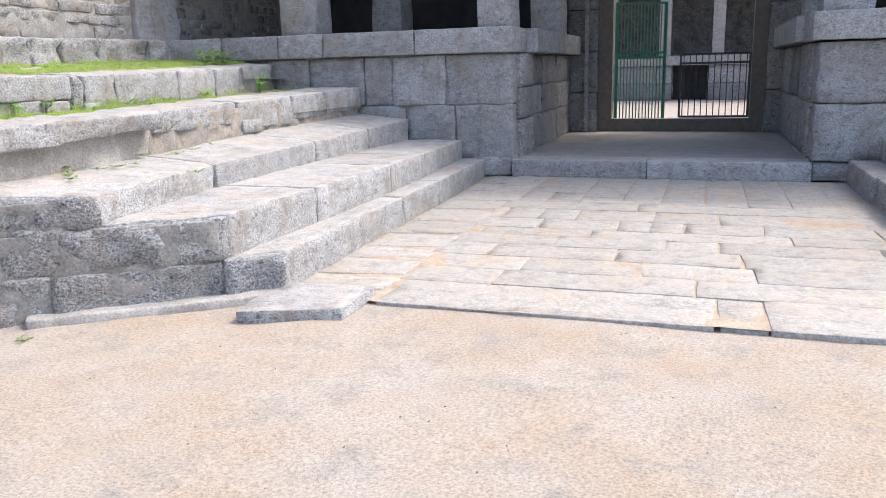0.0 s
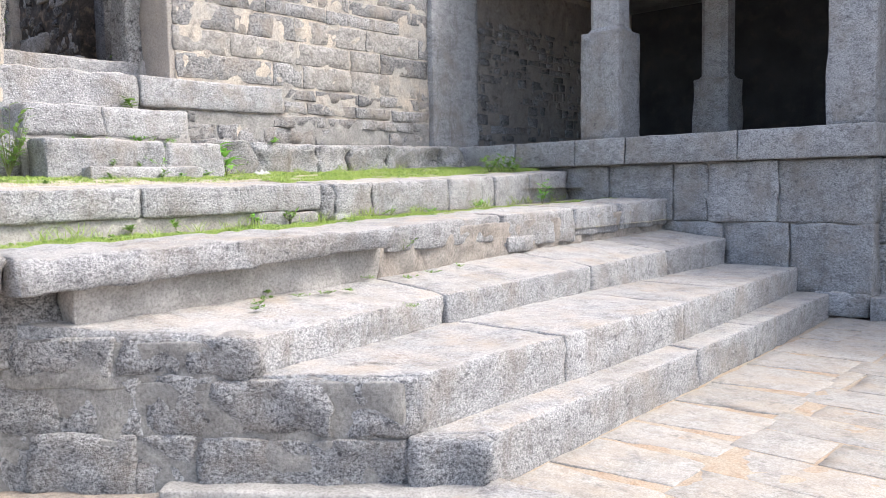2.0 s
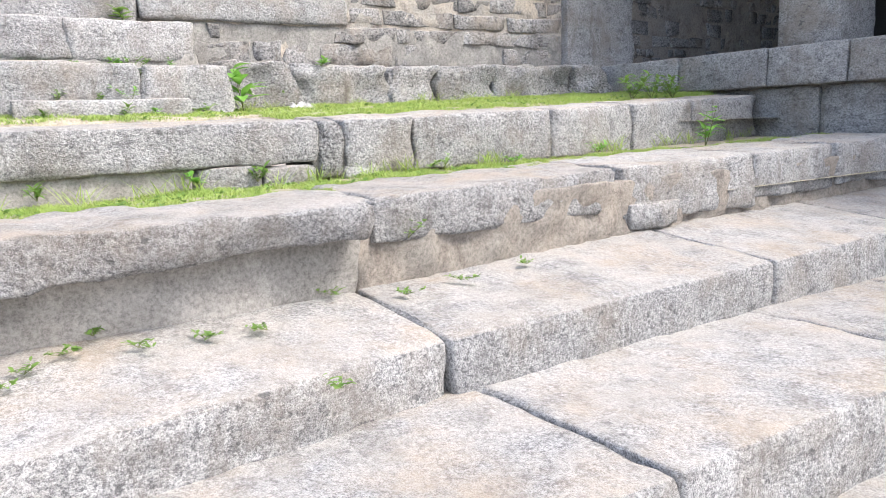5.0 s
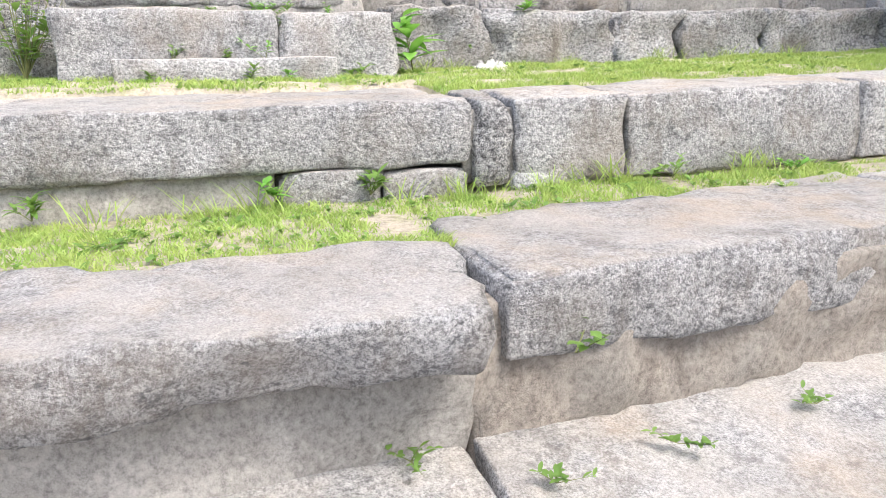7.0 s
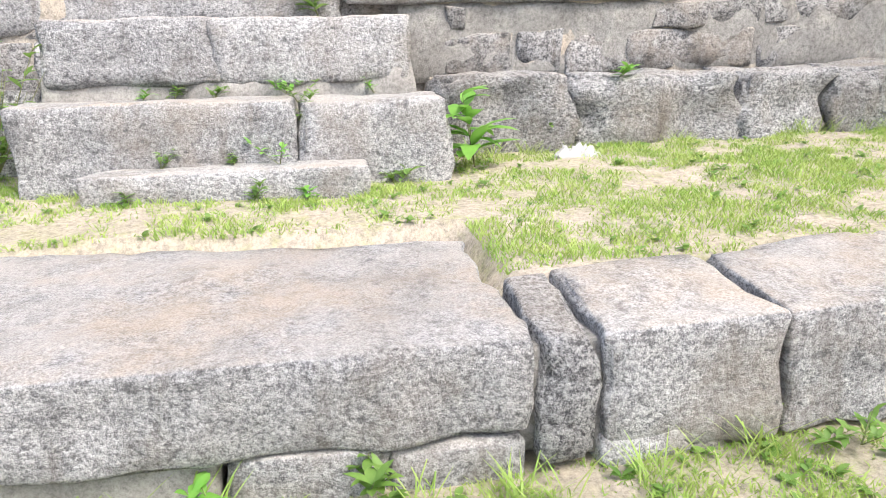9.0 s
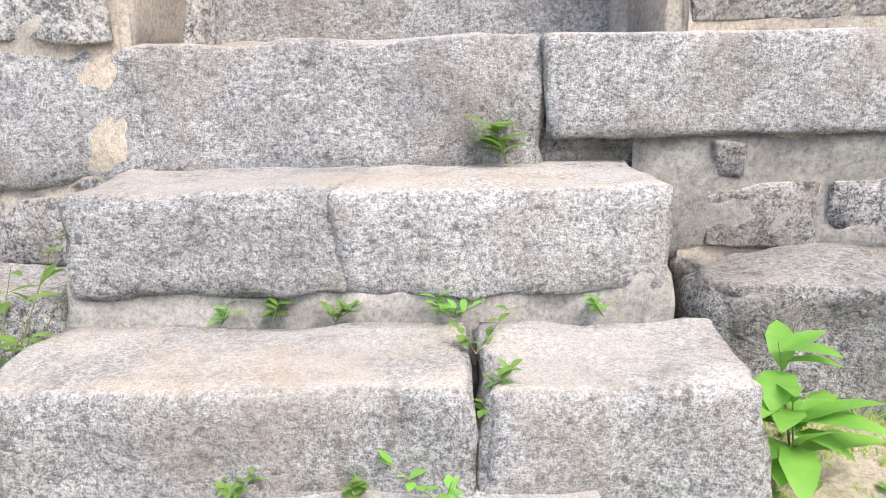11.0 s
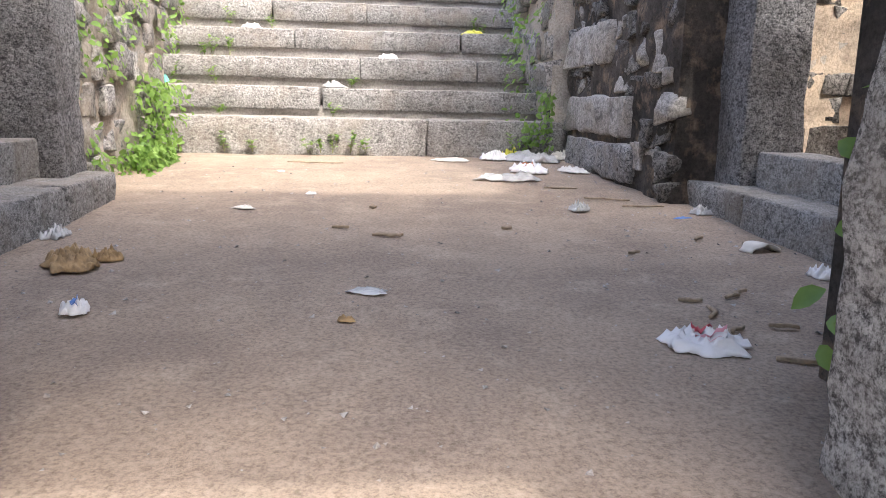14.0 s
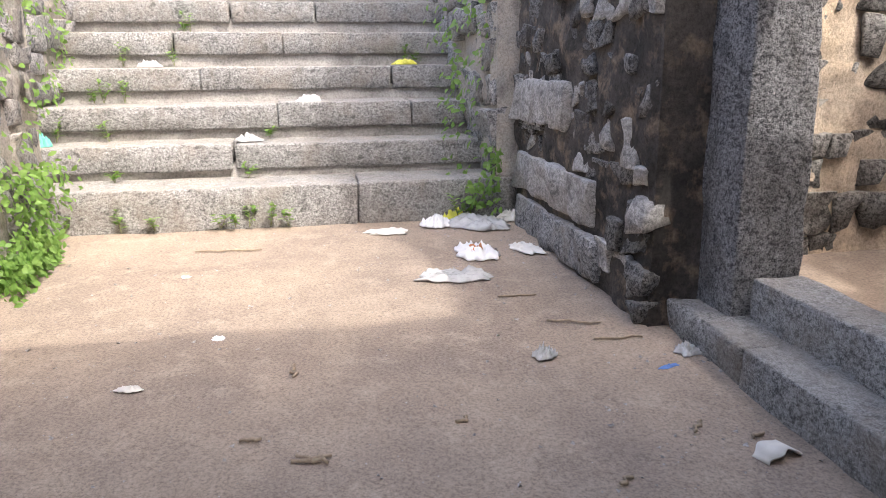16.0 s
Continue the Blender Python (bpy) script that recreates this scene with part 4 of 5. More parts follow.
small = [(-7.69, 4.72, 1.92), (-7.70, 4.85, 1.92), (-7.69, 5.02, 1.92), (-7.68, 5.33, 1.93), (-7.5, 5.38, 1.9), (-7.28, 5.38, 1.84), (-7.7, 5.72, 1.92),
         (-7.22, 4.85, 1.675), (-7.22, 5.12, 1.675), (-7.21, 5.3, 1.675), (-7.02, 4.75, 1.565), (-7.02, 5.2, 1.565), (-7.02, 5.4, 1.565), (-7.22, 5.75, 1.57),
         (-8.78, 4.47, 2.86), (-7.74, 6.9, 1.95), (-7.73, 6.55, 1.7),
         (-5.55, 5.5, 1.2), (-5.52, 5.2, 1.2), (-5.54, 6.5, 1.2), (-5.52, 6.6, 1.2), (-5.5, 7.1, 1.2), (-5.5, 4.5, 1.19), (-5.55, 4.2, 1.19), (-5.6, 7.9, 1.22),
         (-4.47, 5.72, 1.0), (-4.35, 2.78, -0.055), (-4.1, 2.95, -0.055), (-3.95, 3.05, -0.055), (-3.7, 3.3, -0.055), (-4.6, 2.6, -0.055)]
for k, p in enumerate(small):
    plant("weed", p, rng.uniform(0.05, 0.12), rng.choice((14, 20, 28)), rng.uniform(0.035, 0.06), rng.uniform(0.014, 0.026), "small green weed rooted between weathered stones", LEAF if k % 3 else BRIGHT_LEAF, 1.4, 40 + k, "plant", GROUP)

low = [(-4.42, 4.5), (-4.3, 4.38), (-4.2, 4.28), (-4.12, 4.2), (-4.25, 4.6), (-4.22, 4.8), (-4.2, 5.0), (-4.3, 5.6), (-4.36, 5.9), (-4.42, 6.3), (-4.44, 5.35), (-3.66, 5.0)]
for k, (x, y) in enumerate(low):
    plant("creeping_weed", (x, y, 0.745 + 0.11 * max(0.0, -3.7 - x)), 0.018, 30, 0.024, 0.011, "flat creeping weed in a tread joint", LEAF, 5.0, 600 + k, "plant", "creeping weeds on the tread")


def tuft(place, tall, blades, label, seed):
    rng = random.Random(seed)
    v, f = [], []
    for i in range(blades):
        a = rng.uniform(0, 6.283)
        way = Vector((math.cos(a) * 0.5, math.sin(a) * 0.5, 1.0)).normalized()
        base = Vector((rng.uniform(-1, 1) * tall * 0.3, rng.uniform(-1, 1) * tall * 0.35, 0))
        leaf_shape(v, f, base, way, Vector((math.cos(a), math.sin(a), 0.2)), tall * rng.uniform(0.5, 1.1), tall * 0.028, -0.25)
    ob = mesh_object("grass_tuft", v, f, GRASS)
    ob.location = place
    return tagged(ob, label, "grass", "tall grass tufts")


rng = random.Random(9)
for k in range(34):
    y = rng.uniform(3.6, 10.2)
    x = along(BENCH, y)[0] + rng.uniform(0.03, 0.1)
    tuft((x, y, grass_1(x, y) - 0.01), rng.uniform(0.08, 0.2), rng.randint(12, 24), "tall thin grass tuft at the foot of a low wall", 100 + k)
for k in range(22):
    y = rng.uniform(6.1, 9.9)
    tuft((-7.66, y, grass_2(-7.66, y) - 0.01), rng.uniform(0.08, 0.17), rng.randint(10, 20), "thin grass tuft at the foot of the wall", 200 + k)
for k in range(6):
    plant("weed", (-6.6 + rng.uniform(-0.3, 0.5), 9.6 + rng.uniform(-0.6, 0.7), 1.6), rng.uniform(0.18, 0.3), 36, 0.08, 0.03, "leafy weeds against the pavilion ledge", LEAF, 0.9, 300 + k, "plant", "weeds by the ledge")
plant("weed", (-5.35, 8.7, 1.22), 0.28, 34, 0.09, 0.035, "leafy weed on the lower terrace", BRIGHT_LEAF, 0.6, 330)


def creeper(name, places, count, label, seed, size=0.07):
    """Creeper leaves over a wall. places: rows of x0, x1, y0, y1, z0, z1 and the way out of the wall."""
    rng = random.Random(seed)
    v, f = [], []
    for x0, x1, y0, y1, z0, z1, out in places:
        for i in range(count):
            p = Vector((rng.uniform(x0, x1), rng.uniform(y0, y1), z0 + (z1 - z0) * rng.random() ** 1.3))
            if noise.noise(p * 2.6 + Vector((seed, 0, 0))) < -0.08:
                continue
            way = Vector((rng.uniform(-0.8, 0.8), out * rng.uniform(0.1, 0.8), rng.uniform(-0.9, 0.5))).normalized()
            leaf_shape(v, f, p, way, Vector((0.2, out, 0.5)), size * rng.uniform(0.6, 1.3), size * 0.7 * rng.uniform(0.7, 1.1), 0.3)
    ob = mesh_object(name, v, f, LEAF)
    return tagged(ob, label, "creeper")


creeper("creeper", [(-14.6, -13.0, 3.58, 3.78, 2.95, 3.5, 1), (-14.4, -12.2, 3.6, 3.66, 2.95, 4.8, 1), (-13.9, -12.6, 3.6, 3.8, 2.9, 3.08, 1), (-16.0, -14.4, 3.3, 3.42, 3.3, 5.0, 1)], 900,
        "green creeper climbing the rubble wall of the passage", 3, 0.05)
creeper("creeper", [(-15.9, -14.3, 6.3, 6.55, 3.2, 4.6, -1), (-14.6, -14.2, 6.3, 6.6, 2.98, 3.5, -1)], 520, "green creeper hanging beside the worn stairs", 4, 0.06)
creeper("creeper", [(-9.75, -9.3, 6.0, 6.12, 2.9, 3.5, -1)], 18, "sprig of creeper behind the door post", 6, 0.07)
rng = random.Random(12)
for k in range(24):
    st = rng.choice(((-14.36, 2.98), (-14.36, 2.98), (-14.8, 3.25), (-15.2, 3.5), (-15.6, 3.76), (-16.0, 4.04), (-16.4, 4.32)))
    y = rng.uniform(3.5, 6.4) if st[0] > -14.5 else rng.choice((rng.uniform(3.4, 4.4), rng.uniform(3.5, 6.3)))
    plant("weed", (st[0], y, st[1]), rng.uniform(0.08, 0.22), 18, 0.05, 0.025, "green weed growing at the foot of a stair riser", LEAF, 0.5, 400 + k, "plant", "weeds on the stairs")


# ---- litter ----
def crumpled(name, place, sx, sy, sz, mat, label, category, seed, turn=0.0, bits=()):
    """A crumpled sheet or bag: a folded, dented skin."""
    n = 24
    v, f = [], []
    off = Vector((seed * 3.3, seed * 1.7, 0))
    for j in range(n + 1):
        for i in range(n + 1):
            u, w = 2 * i / n - 1, 2 * j / n - 1
            edge = max(0.0, 1 - max(abs(u), abs(w)) ** 3)
            q = Vector((u * 2.2, w * 2.2, 0)) + off
            h = edge * (0.25 + 0.9 * abs(noise.noise(q * 1.3))) + 0.5 * abs(noise.noise(q * 2.9)) * (0.1 + edge) + 0.12 * abs(noise.noise(q * 6.5))
            r = (1 - 0.24 * (u * u * w * w)) * (1 + 0.4 * noise.noise(Vector((u, w, 0)) * 1.6 + off))
            v.append((u * sx / 2 * r, w * sy / 2 * r, sz * h * 0.9 + 0.003))
    f = [(j * (n + 1) + i, j * (n + 1) + i + 1, (j + 1) * (n + 1) + i + 1, (j + 1) * (n + 1) + i) for j in range(n) for i in range(n)]
    ob = mesh_object(name, v, f, mat)
    ob.location, ob.rotation_euler = place, (0, 0, turn)
    sol = ob.modifiers.new("thick", "SOLIDIFY")
    sol.thickness = 0.002
    tagged(ob, label, category)
    for k, (bx, by, bw, bh, bm) in enumerate(bits):
        m = 6
        bv = []
        for j in range(m + 1):
            for i in range(m + 1):
                u, w = bx + bw * (i / m - 0.5), by + bh * (j / m - 0.5)
                gi, gj = (u + 1) / 2 * n, (w + 1) / 2 * n
                p = Vector(v[min(n, max(0, round(gj))) * (n + 1) + min(n, max(0, round(gi)))])
                bv.append((u * sx / 2, w * sy / 2, p.z + 0.006))
        mesh_object("print", bv, [(j * (m + 1) + i, j * (m + 1) + i + 1, (j + 1) * (m + 1) + i + 1, (j + 1) * (m + 1) + i) for j in range(m) for i in range(m)], bm, ob)
    return ob


def stick(place, length, turn, thick=0.007, mat=WOOD, label="dry broken stick lying on the earth floor"):
    v, f = [], []
    rng = random.Random(length * 100 + turn)
    for q in range(6):
        s = q / 5 - 0.5
        p = Vector((s * length, rng.uniform(-1, 1) * 0.012, thick + 0.004 * rng.random()))
        for g in range(5):
            a = g * 1.2566
            v.append(p + Vector((0, math.cos(a), math.sin(a))) * thick * (1 - 0.35 * abs(s)))
    for q in range(5):
        f += [(5 * q + g, 5 * q + (g + 1) % 5, 5 * q + 5 + (g + 1) % 5, 5 * q + 5 + g) for g in range(5)]
    f += [(4, 3, 2, 1, 0), (25, 26, 27, 28, 29)]
    ob = mesh_object("stick", v, f, mat)
    ob.location, ob.rotation_euler = place, (0, 0, turn)
    return tagged(ob, label, "stick", "sticks on the passage floor")


def curved_shard(place, w, d, turn):
    """A broken pale shell of a cup, lying with its hollow down."""
    v, f = [], []
    for j in range(2):
        for i in range(13):
            a = math.pi * (0.12 + 0.76 * i / 12)
            v.append((math.cos(a) * w / 2, (j - 0.5) * d * (0.8 + 0.2 * math.sin(i)), math.sin(a) * w * 0.34))
    f = [(i, i + 1, i + 14, i + 13) for i in range(12)]
    ob = mesh_object("cup_shard", v, f, PAPER)
    ob.modifiers.new("thick", "SOLIDIFY").thickness = 0.006
    ob.location, ob.rotation_euler = place, (0.0, 0, turn)
    return tagged(ob, "broken pale curved cup shard on the earth floor", "litter")


crumpled("plastic_bag", (-9.96, 5.98, 2.810), 0.21, 0.16, 0.07, WHITE_PLASTIC, "crumpled white plastic bag with red and pink print", "bag", 1, 1.2, ((-0.1, 0.35, 0.5, 0.5, RED_PLASTIC), (0.1, -0.3, 0.7, 0.12, PINK), (0.1, -0.5, 0.6, 0.06, PINK)))
crumpled("sachet", (-10.28, 4.33, 2.820), 0.09, 0.08, 0.05, WHITE_PLASTIC, "small crushed white and blue sachet", "litter", 2, 0.3, ((0.2, 0.0, 0.6, 0.5, BLUE),))
crumpled("dry_leaves", (-10.81, 4.13, 2.838), 0.3, 0.16, 0.08, DRY, "crumpled dry brown leaves", "leaf", 3, 0.4, ())
crumpled("dry_leaf", (-10.88, 4.23, 2.840), 0.1, 0.08, 0.06, DRY, "crumpled dry brown leaf", "leaf", 4, 0.9, ())
crumpled("plastic_wrapper", (-11.25, 3.92, 2.853), 0.16, 0.09, 0.06, CLEAR_PLASTIC, "crumpled clear plastic wrapper", "litter", 5, 0, ())
crumpled("plastic_sack", (-14.69, 3.76, 2.969), 0.36, 0.22, 0.12, WHITE_PLASTIC, "crumpled white plastic sack against the stairs", "bag", 6, 1.5, ())
crumpled("plastic_sheet", (-14.54, 3.55, 2.964), 0.3, 0.25, 0.12, CLEAR_PLASTIC, "crumpled clear plastic sheet", "litter", 7, 0.2, ())
crumpled("plastic_bag", (-14.49, 6.26, 2.963), 0.22, 0.2, 0.16, YELLOW, "crumpled yellow plastic bag", "bag", 8, 0.2, ())
crumpled("plastic_sheet", (-14.20, 6.41, 2.953), 0.45, 0.3, 0.1, CLEAR_PLASTIC, "crumpled clear plastic sheeting in a litter heap", "litter", 9, 0.8, ())
crumpled("plastic_bag", (-13.52, 6.25, 2.930), 0.35, 0.25, 0.09, WHITE_PLASTIC, "crumpled white plastic bag with an orange patch", "bag", 10, 0.1, ((0.3, -0.2, 0.35, 0.6, ORANGE),))
crumpled("paper_sheet", (-13.56, 6.57, 2.931), 0.28, 0.15, 0.05, PAPER, "crumpled pale paper on the floor", "paper", 11, 0.3, ())
crumpled("plastic_wrapper", (-13.08, 6.03, 2.915), 0.4, 0.2, 0.06, CLEAR_PLASTIC, "flattened transparent wrapper on the earth floor", "litter", 12, 1.4, ())
crumpled("paper_sheet", (-14.13, 5.76, 2.950), 0.3, 0.16, 0.03, PAPER, "flat torn paper sheet", "paper", 13, 1.5, ())
crumpled("paper_sheet", (-14.32, 6.68, 2.957), 0.2, 0.14, 0.1, PAPER, "crumpled paper against the wall", "paper", 14, 1.5, ())
crumpled("plastic_wrapper", (-14.26, 6.12, 2.955), 0.2, 0.2, 0.1, WHITE_PLASTIC, "crumpled white wrapper by the stairs", "litter", 15, 0.5, ())
crumpled("plastic_bag", (-11.96, 6.19, 2.877), 0.09, 0.1, 0.06, CLEAR_PLASTIC, "small knotted clear plastic bag", "litter", 16, 0.5, ())
crumpled("paper_scrap", (-11.94, 4.53, 2.876), 0.09, 0.05, 0.02, PAPER, "scrap of white paper", "paper", 17, 1.4, ())
crumpled("plastic_scrap", (-12.40, 4.82, 2.892), 0.06, 0.05, 0.015, WHITE_PLASTIC, "scrap of white plastic", "litter", 18, 1.4, ())
crumpled("paper_scrap", (-13.35, 4.56, 2.924), 0.05, 0.05, 0.01, PAPER, "scrap of white paper", "paper", 19, 0.2, ())
crumpled("wrapper", (-11.77, 6.66, 2.870), 0.03, 0.1, 0.012, BLUE, "small blue and white wrapper", "litter", 20, 0.3, ())
crumpled("plastic_wrapper", (-11.89, 6.80, 2.874), 0.1, 0.1, 0.06, CLEAR_PLASTIC, "crumpled clear wrapper beside the ledge", "litter", 21, 0.3, ())
crumpled("plastic_wrapper", (-10.65, 6.72, 2.832), 0.12, 0.1, 0.06, WHITE_PLASTIC, "crumpled grey-white plastic beside the ledge", "litter", 22, 0.3, ())
crumpled("plastic_shred", (-10.48, 5.13, 2.826), 0.12, 0.07, 0.015, CLEAR_PLASTIC, "shred of clear plastic film", "litter", 23, 1.3, ())
crumpled("paper_scrap", (-11.94, 4.53, 2.876), 0.1, 0.05, 0.015, PAPER, "scrap of pale paper", "paper", 24, 1.5, ())
crumpled("dry_leaf", (-10.19, 5.07, 2.816), 0.05, 0.03, 0.02, DRY, "small dry leaf on the floor", "leaf", 25, 1.5, ())
stick((-11.99, 5.15, 2.878), 0.13, 0.1, 0.008)
stick((-11.30, 5.21, 2.854), 0.12, 1.1, 0.008)
stick((-12.31, 6.44, 2.889), 0.25, 1.2, 0.006)
stick((-12.09, 6.57, 2.881), 0.22, 1.5, 0.006)
stick((-11.47, 5.74, 2.860), 0.06, 2.2, 0.008)
stick((-12.72, 6.28, 2.902), 0.2, 1.6, 0.006)
stick((-11.28, 6.53, 2.853), 0.1, 2.3, 0.008)
stick((-11.46, 5.01, 2.860), 0.07, 1.4, 0.008)
stick((-11.30, 5.21, 2.854), 0.13, 1.7, 0.008)
stick((-10.43, 6.29, 2.825), 0.13, 2.4, 0.008)
stick((-10.25, 6.13, 2.818), 0.12, 2.8, 0.008)
stick((-10.11, 6.27, 2.814), 0.08, 1.6, 0.008)
stick((-10.08, 6.13, 2.813), 0.06, 2.3, 0.008)
stick((-9.83, 6.16, 2.810), 0.1, 1.3, 0.008)
stick((-10.36, 6.11, 2.822), 0.07, 1.5, 0.008)
stick((-13.84, 4.75, 2.941), 0.4, 1.5, 0.006)
stick((-11.19, 6.70, 2.850), 0.06, 1.9, 0.008)
stick((-11.01, 6.15, 2.844), 0.06, 2.0, 0.008)
curved_shard((-11.07, 6.69, 2.827), 0.15, 0.1, 1.9)
crumpled("plastic_scrap", (-15.45, 5.30, 3.755), 0.12, 0.2, 0.07, WHITE_PLASTIC, "folded white plastic bag on a stair", "litter", 5.5, 0.0)
crumpled("plastic_scrap", (-15.05, 4.83, 3.49), 0.12, 0.2, 0.07, CLEAR_PLASTIC, "scrap of clear plastic on a stair", "litter", 4.4, 0.0)
crumpled("plastic_scrap", (-15.9, 4.03, 4.03), 0.12, 0.2, 0.07, WHITE_PLASTIC, "crumpled white cup on a stair", "litter", 2.6, 0.0)
crumpled("plastic_scrap", (-15.9, 6.13, 4.03), 0.12, 0.2, 0.07, YELLOW, "scrap of yellow plastic on a stair", "litter", 7.2, 0.0)
crumpled("plastic_scrap", (-15.0, 3.39, 3.49), 0.15, 0.15, 0.12, TEAL, "crumpled teal plastic bag on a stair", "litter", 3.3, 0.0)
crumpled("plastic_wrapper", (-7.55, 6.62, 1.6), 0.16, 0.24, 0.08, CLEAR_PLASTIC, "crumpled clear plastic on the grass beside the wall", "litter", 31, 0.0)

rng = random.Random(77)
v, f = [], []
for i in range(2600):
    x, y = rng.uniform(-14.3, -9.3), rng.uniform(3.7, 6.85)
    if y < 6.0 and rng.random() < 0.5:
        continue
    s = rng.uniform(0.002, 0.005) if i % 6 else rng.uniform(0.005, 0.012)
    z = floor_z(x, y)
    a = rng.uniform(0, 6.28)
    k = len(v)
    for q, h in ((0, 0.2), (2.0, 0.2), (4.1, 0.3), (1.0, 1.0)):
        v.append((x + math.cos(a + q) * s * (1.8 if q == 0 else 1), y + math.sin(a + q) * s, z + h * s))
    f += [(k, k + 1, k + 3), (k + 1, k + 2, k + 3), (k + 2, k, k + 3)]
tagged(mesh_object("floor_crumbs", v, f, PALE_STONE, None, False), "pale chips and crumbs scattered on the earth floor", "debris", kind="stuff")
v, f = [], []
for i in range(260):
    x, y = rng.uniform(-3, 3), rng.uniform(0.3, 4.4)
    s = rng.uniform(0.003, 0.011)
    z = ground_height(x, y)
    a = rng.uniform(0, 6.28)
    k = len(v)
    for q, h in ((0, -0.2), (2.0, -0.2), (4.1, -0.2), (1.0, 0.8)):
        v.append((x + math.cos(a + q) * s, y + math.sin(a + q) * s, z + h * s))
    f += [(k, k + 1, k + 3), (k + 1, k + 2, k + 3), (k + 2, k, k + 3)]
tagged(mesh_object("pebbles", v, f, PALE_STONE, None, False), "small pebbles scattered on the sandy ground", "pebbles", kind="stuff")


# ---- paving ----
paving = structure(new("pavement"), "uneven worn stone paving before the gate with sandy joints")


def bed_height(x, y):
    worn = 0.007 * noise.noise(Vector((x * 1.1, y * 1.1, 4))) + 0.005 * noise.noise(Vector((x * 3.7, y * 3.7, 9))) + 0.003 * noise.noise(Vector((x * 11, y * 11, 2)))
    left = 0.004 * max(0.0, 1.0 - abs(x + 2.05) / 0.5)
    return 0.001 + worn + left


structure(sheet("pavement_bed", -2.8, 2.2, 4.455, 10.45, bed_height, EARTH, 0.05), "orange sandy earth in the joints of the paving")
rng = random.Random(21)
ROWS = ((4.45, 5.03, (-2.0, 0.1, 0.366, 2.2)), (5.03, 5.44, (-2.08, -1.38, -0.03, 2.2)), (5.44, 5.86, (-2.1, -1.27, -0.43, 0.35, 1.5, 2.2)),
        (5.86, 6.28, (-2.1, -1.64, -0.64, 0.28, 2.2)), (6.28, 6.68, (-2.1, -1.19, -0.29, 0.12, 1.3, 2.2)), (6.68, 7.0, (-2.1, -1.94, -0.96, 0.69, 2.2)),
        (7.0, 7.45, (-2.1, -1.48, -0.75, -0.46, -0.17, 0.5, 1.4, 2.1)), (7.45, 8.0, (-2.1, -1.95, -1.57, -1.2, -0.46, 0.12, 1.7)), (8.0, 8.42, (-2.1, -0.66, 1.7)))


def paving_slab(x0, x1, y0, y1, seed):
    def j():
        return rng.uniform(0.0015, 0.0085)
    top = 0.007 + rng.uniform(-0.003, 0.004)
    cs = [(x0 + j(), y0 + j()), (x1 - j(), y0 + j()), (x1 - j(), y1 - j()), (x0 + j(), y1 - j())]
    skew = rng.uniform(-0.02, 0.02)
    cs = [(cs[0][0] + skew, cs[0][1]), (cs[1][0] + skew, cs[1][1]), cs[2], cs[3]]
    block("slab", [(*c, -0.1) for c in cs] + [(*c, top) for c in cs], PAVING, paving, r=0.012, cell=0.11, amp=0.008, freq=3.0, seed=seed)


for y0, y1, xs in ROWS:
    for x0, x1 in zip(xs, xs[1:]):
        paving_slab(x0, x1, y0, y1, x0 + y0)
tall = (-2.44, -2.0, -1.68, -1.32, -0.86, -0.44, 0.0, 0.42, 0.84, 1.26, 1.6)
for k, (x0, x1) in enumerate(zip(tall, tall[1:])):
    cut = (10.41, 9.5, 9.1, 8.8, 10.41)[min(k, 4)]
    paving_slab(x0, x1, 8.43, cut, x0)
    if cut < 10:
        paving_slab(x0, x1, cut, 10.41, x0 + 3)
# slabs at the foot of the steps
y = 4.0
for k, d in enumerate((0.62, 0.42, 0.5, 0.42, 0.55, 0.6, 0.7, 0.6, 0.7, 0.6, 0.8)):
    if y + d > 10.44:
        d = 10.42 - y
    xl = -2.72 - 0.02 * (y - 4)
    if d > 0.1:
        top = 0.06 if k == 0 else 0.01
        cs = [(xl + 0.02, y + 0.01 - (0.13 if k == 0 else 0), -0.1), (-2.07, y + 0.1, -0.1), (-2.07 + 0.02, y + d - 0.01, -0.1), (xl + 0.02, y + d - 0.02, -0.1)]
        cs += [(a, b, top) for a, b, _ in cs]
        block("slab", cs, PAVING if k else GRANITE, paving, r=0.02, cell=0.1, amp=0.02 if k == 0 else 0.01, seed=k)
    y += d

# ---- stones of the walls ----
mortar_coat(wall_main, "x", -8.2, 1, 5.9, 9.97, 1.94, 2.36, GREY_COAT, 0.022, 4.0, 0.012, seed=1)
rubble_face(wall_main, "x", -8.2, 1, 6.12, 9.95, 1.95, 2.34, RUBBLE, course=0.30, length=0.5, rng=random.Random(1), amp=0.035, skip=0.1, gap=0.02, proud=0.03, jitter=2.0)
mortar_coat(wall_main, "x", -8.2, 1, 6.04, 9.97, 2.34, 5.2, MORTAR, 0.014, 3.6, 0.005, seed=2)
rubble_face(wall_main, "x", -8.2, 1, 6.02, 9.95, 2.66, 5.1, RUBBLE, course=0.23, length=0.95, rng=random.Random(2), proud=0.014, amp=0.014, skip=0.07, gap=0.008, pale=PALE_STONE, pale_share=0.25, jitter=2.2)
rubble_face(wall_main, "x", -8.2, 1, 7.42, 9.95, 2.34, 2.66, RUBBLE, course=0.2, length=0.6, rng=random.Random(3), amp=0.025, jitter=2.0)
mortar_coat(wall_south, "x", -8.2, 1, 1.0, 4.36, 1.9, 4.9, MORTAR, 0.03, 4.0, 0.008, seed=3)
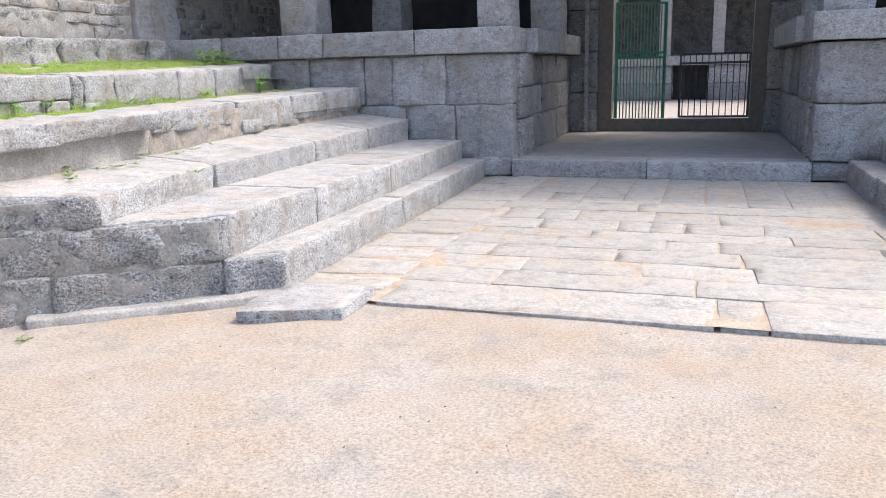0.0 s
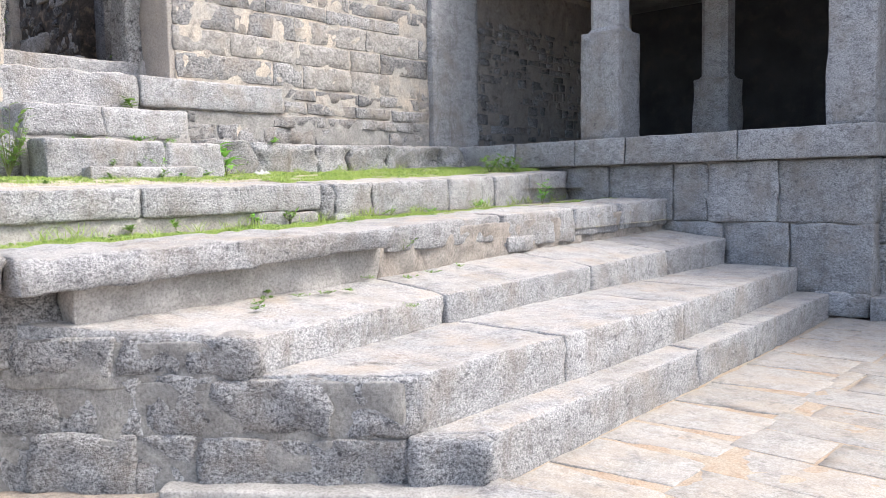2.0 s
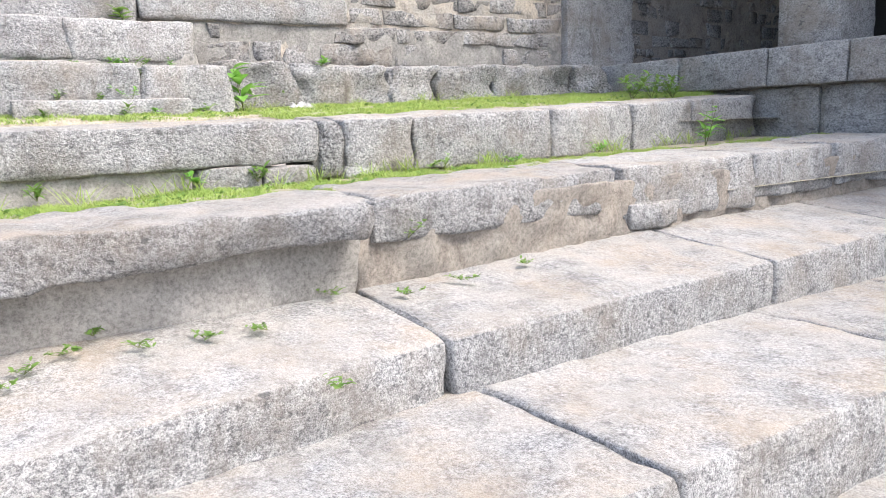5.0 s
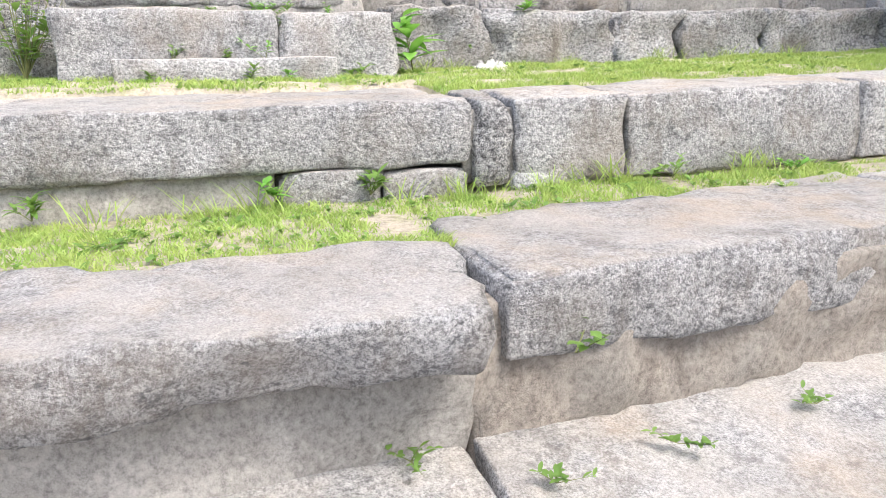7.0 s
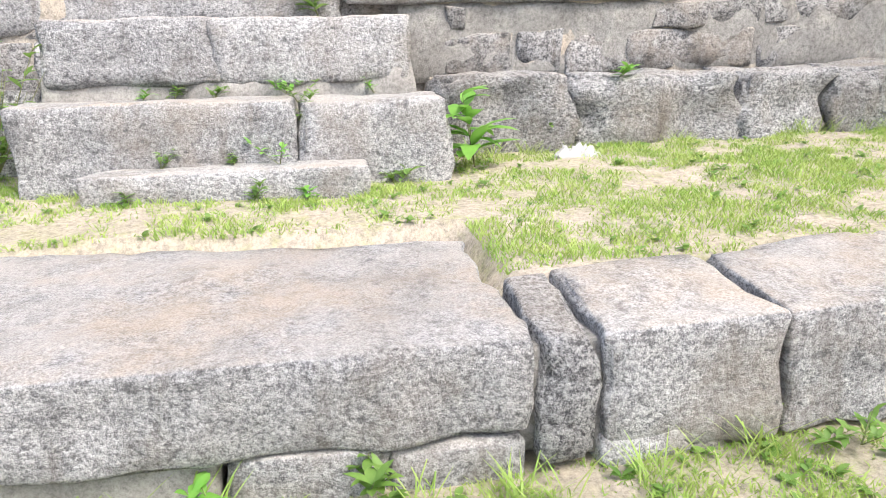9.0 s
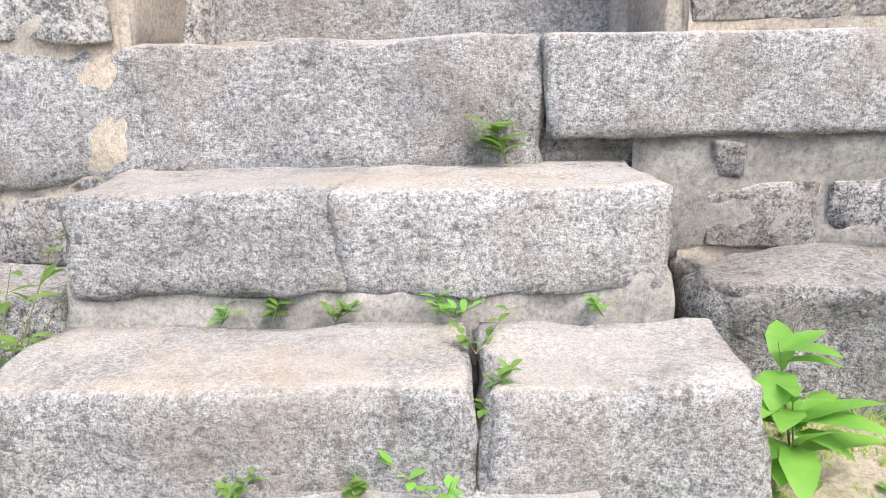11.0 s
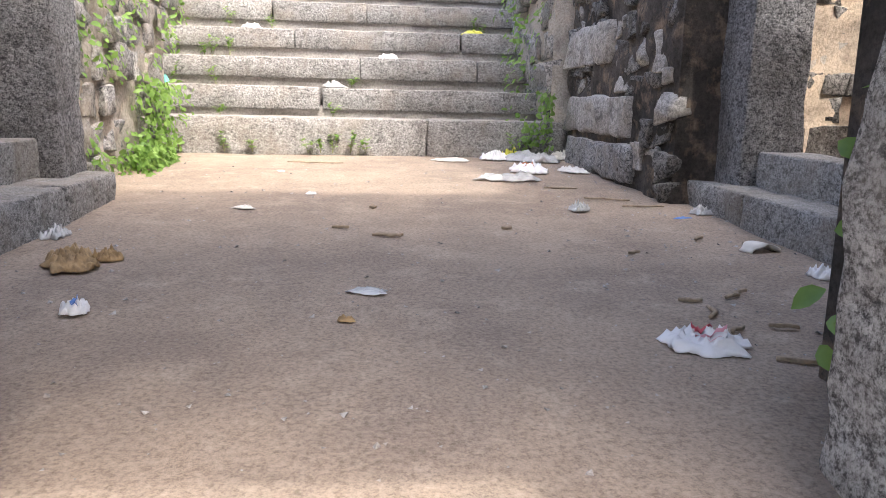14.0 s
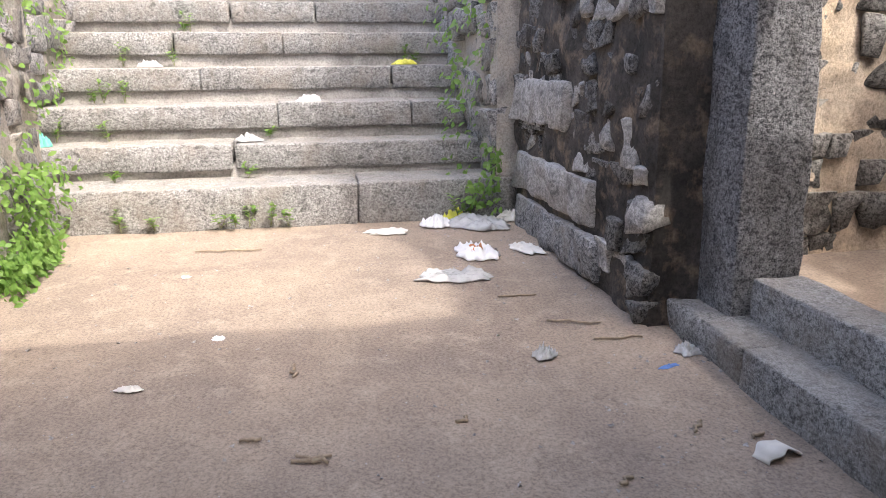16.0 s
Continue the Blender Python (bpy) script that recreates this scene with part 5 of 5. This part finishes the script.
rubble_face(wall_south, "x", -8.2, 1, 1.6, 4.34, 2.66, 4.6, RUBBLE, course=0.24, length=0.35, rng=random.Random(4), proud=0.05, amp=0.04, jitter=2.0)
rubble_face(wall_south, "x", -8.2, 1, 1.6, 4.3, 1.95, 2.3, RUBBLE, course=0.2, length=0.4, rng=random.Random(6), proud=0.035, amp=0.035, jitter=2.0)
mortar_coat(box_p, "x", -8.32, 1, 10.96, 15.0, 1.95, 4.7, BROWN_PLASTER, 0.02, 5.0, 0.012, 0.07, seed=4)
rubble_face(box_p, "x", -8.32, 1, 10.98, 15.0, 2.0, 4.0, RUBBLE, name="brick", course=0.15, length=0.24, rng=random.Random(7), cell=0.12, skip=0.3, proud=0.03, amp=0.02, jitter=2.0)
mortar_coat(wall_r, "y", 6.76, -1, -14.44, -12.2, 2.72, 6.0, SOOT, 0.032, 3.2, 0.018, 0.04, seed=5)
rubble_face(wall_r, "y", 6.76, -1, -14.4, -12.2, 2.85, 5.2, SOOT_STONE, course=0.17, length=0.22, rng=random.Random(8), proud=0.04, skip=0.25, gap=0.02, amp=0.04, cell=0.05, pale=PALE_STONE, pale_share=0.3, jitter=2.5,
            pick=lambda a, z: not (a < -12.75 and z < 3.5))
for x0, x1, z0, z1 in ((-14.35, -12.86, 3.2, 3.46), (-14.3, -12.75, 2.93, 3.16), (-14.38, -13.3, 3.68, 3.96), (-13.6, -12.4, 4.42, 4.6)):
    box("stone", x0, x1, 6.70, 6.85, z0, z1, PALE_STONE if z0 in (3.2, 3.68, 4.42) else RUBBLE, wall_r, r=0.03, cell=0.05, amp=0.03, seed=x0 + z0)
mortar_coat(wall_rs, "y", 6.6, -1, -17.6, -14.46, 2.9, 6.2, WARM_PLASTER, 0.04, 2.8, 0.02, 0.05, seed=6)
rubble_face(wall_rs, "y", 6.6, -1, -17.5, -14.46, 3.0, 5.8, RUBBLE, course=0.24, length=0.34, rng=random.Random(9), proud=0.055, skip=0.25, amp=0.05, gap=0.02, jitter=2.0)
mortar_coat(wall_l, "y", 3.56, 1, -14.44, -12.1, 2.72, 4.95, BROWN_PLASTER, 0.035, 3.4, 0.01, seed=7)
rubble_face(wall_l, "y", 3.56, 1, -14.4, -12.1, 2.85, 4.8, RUBBLE, course=0.2, length=0.3, rng=random.Random(10), proud=0.04, skip=0.2, gap=0.02, amp=0.045, jitter=2.0)
mortar_coat(wall_ls, "y", 3.3, 1, -17.0, -14.46, 2.9, 5.6, BROWN_PLASTER, 0.04, 3.0, 0.01, seed=8)
rubble_face(wall_ls, "y", 3.3, 1, -16.5, -14.46, 3.0, 5.2, RUBBLE, course=0.24, length=0.4, rng=random.Random(12), proud=0.05, skip=0.2, amp=0.04, jitter=2.0)
mortar_coat(ch_w, "x", -13.2, 1, 7.24, 9.28, 2.8, 5.2, SUNLIT_OCHRE_PLASTER, 0.035, 3.0, 0.02, seed=9)
rubble_face(ch_w, "x", -13.2, 1, 7.4, 9.25, 2.85, 4.8, SOOT_STONE, course=0.22, length=0.26, rng=random.Random(13), proud=0.05, skip=0.35, amp=0.04, jitter=2.0)
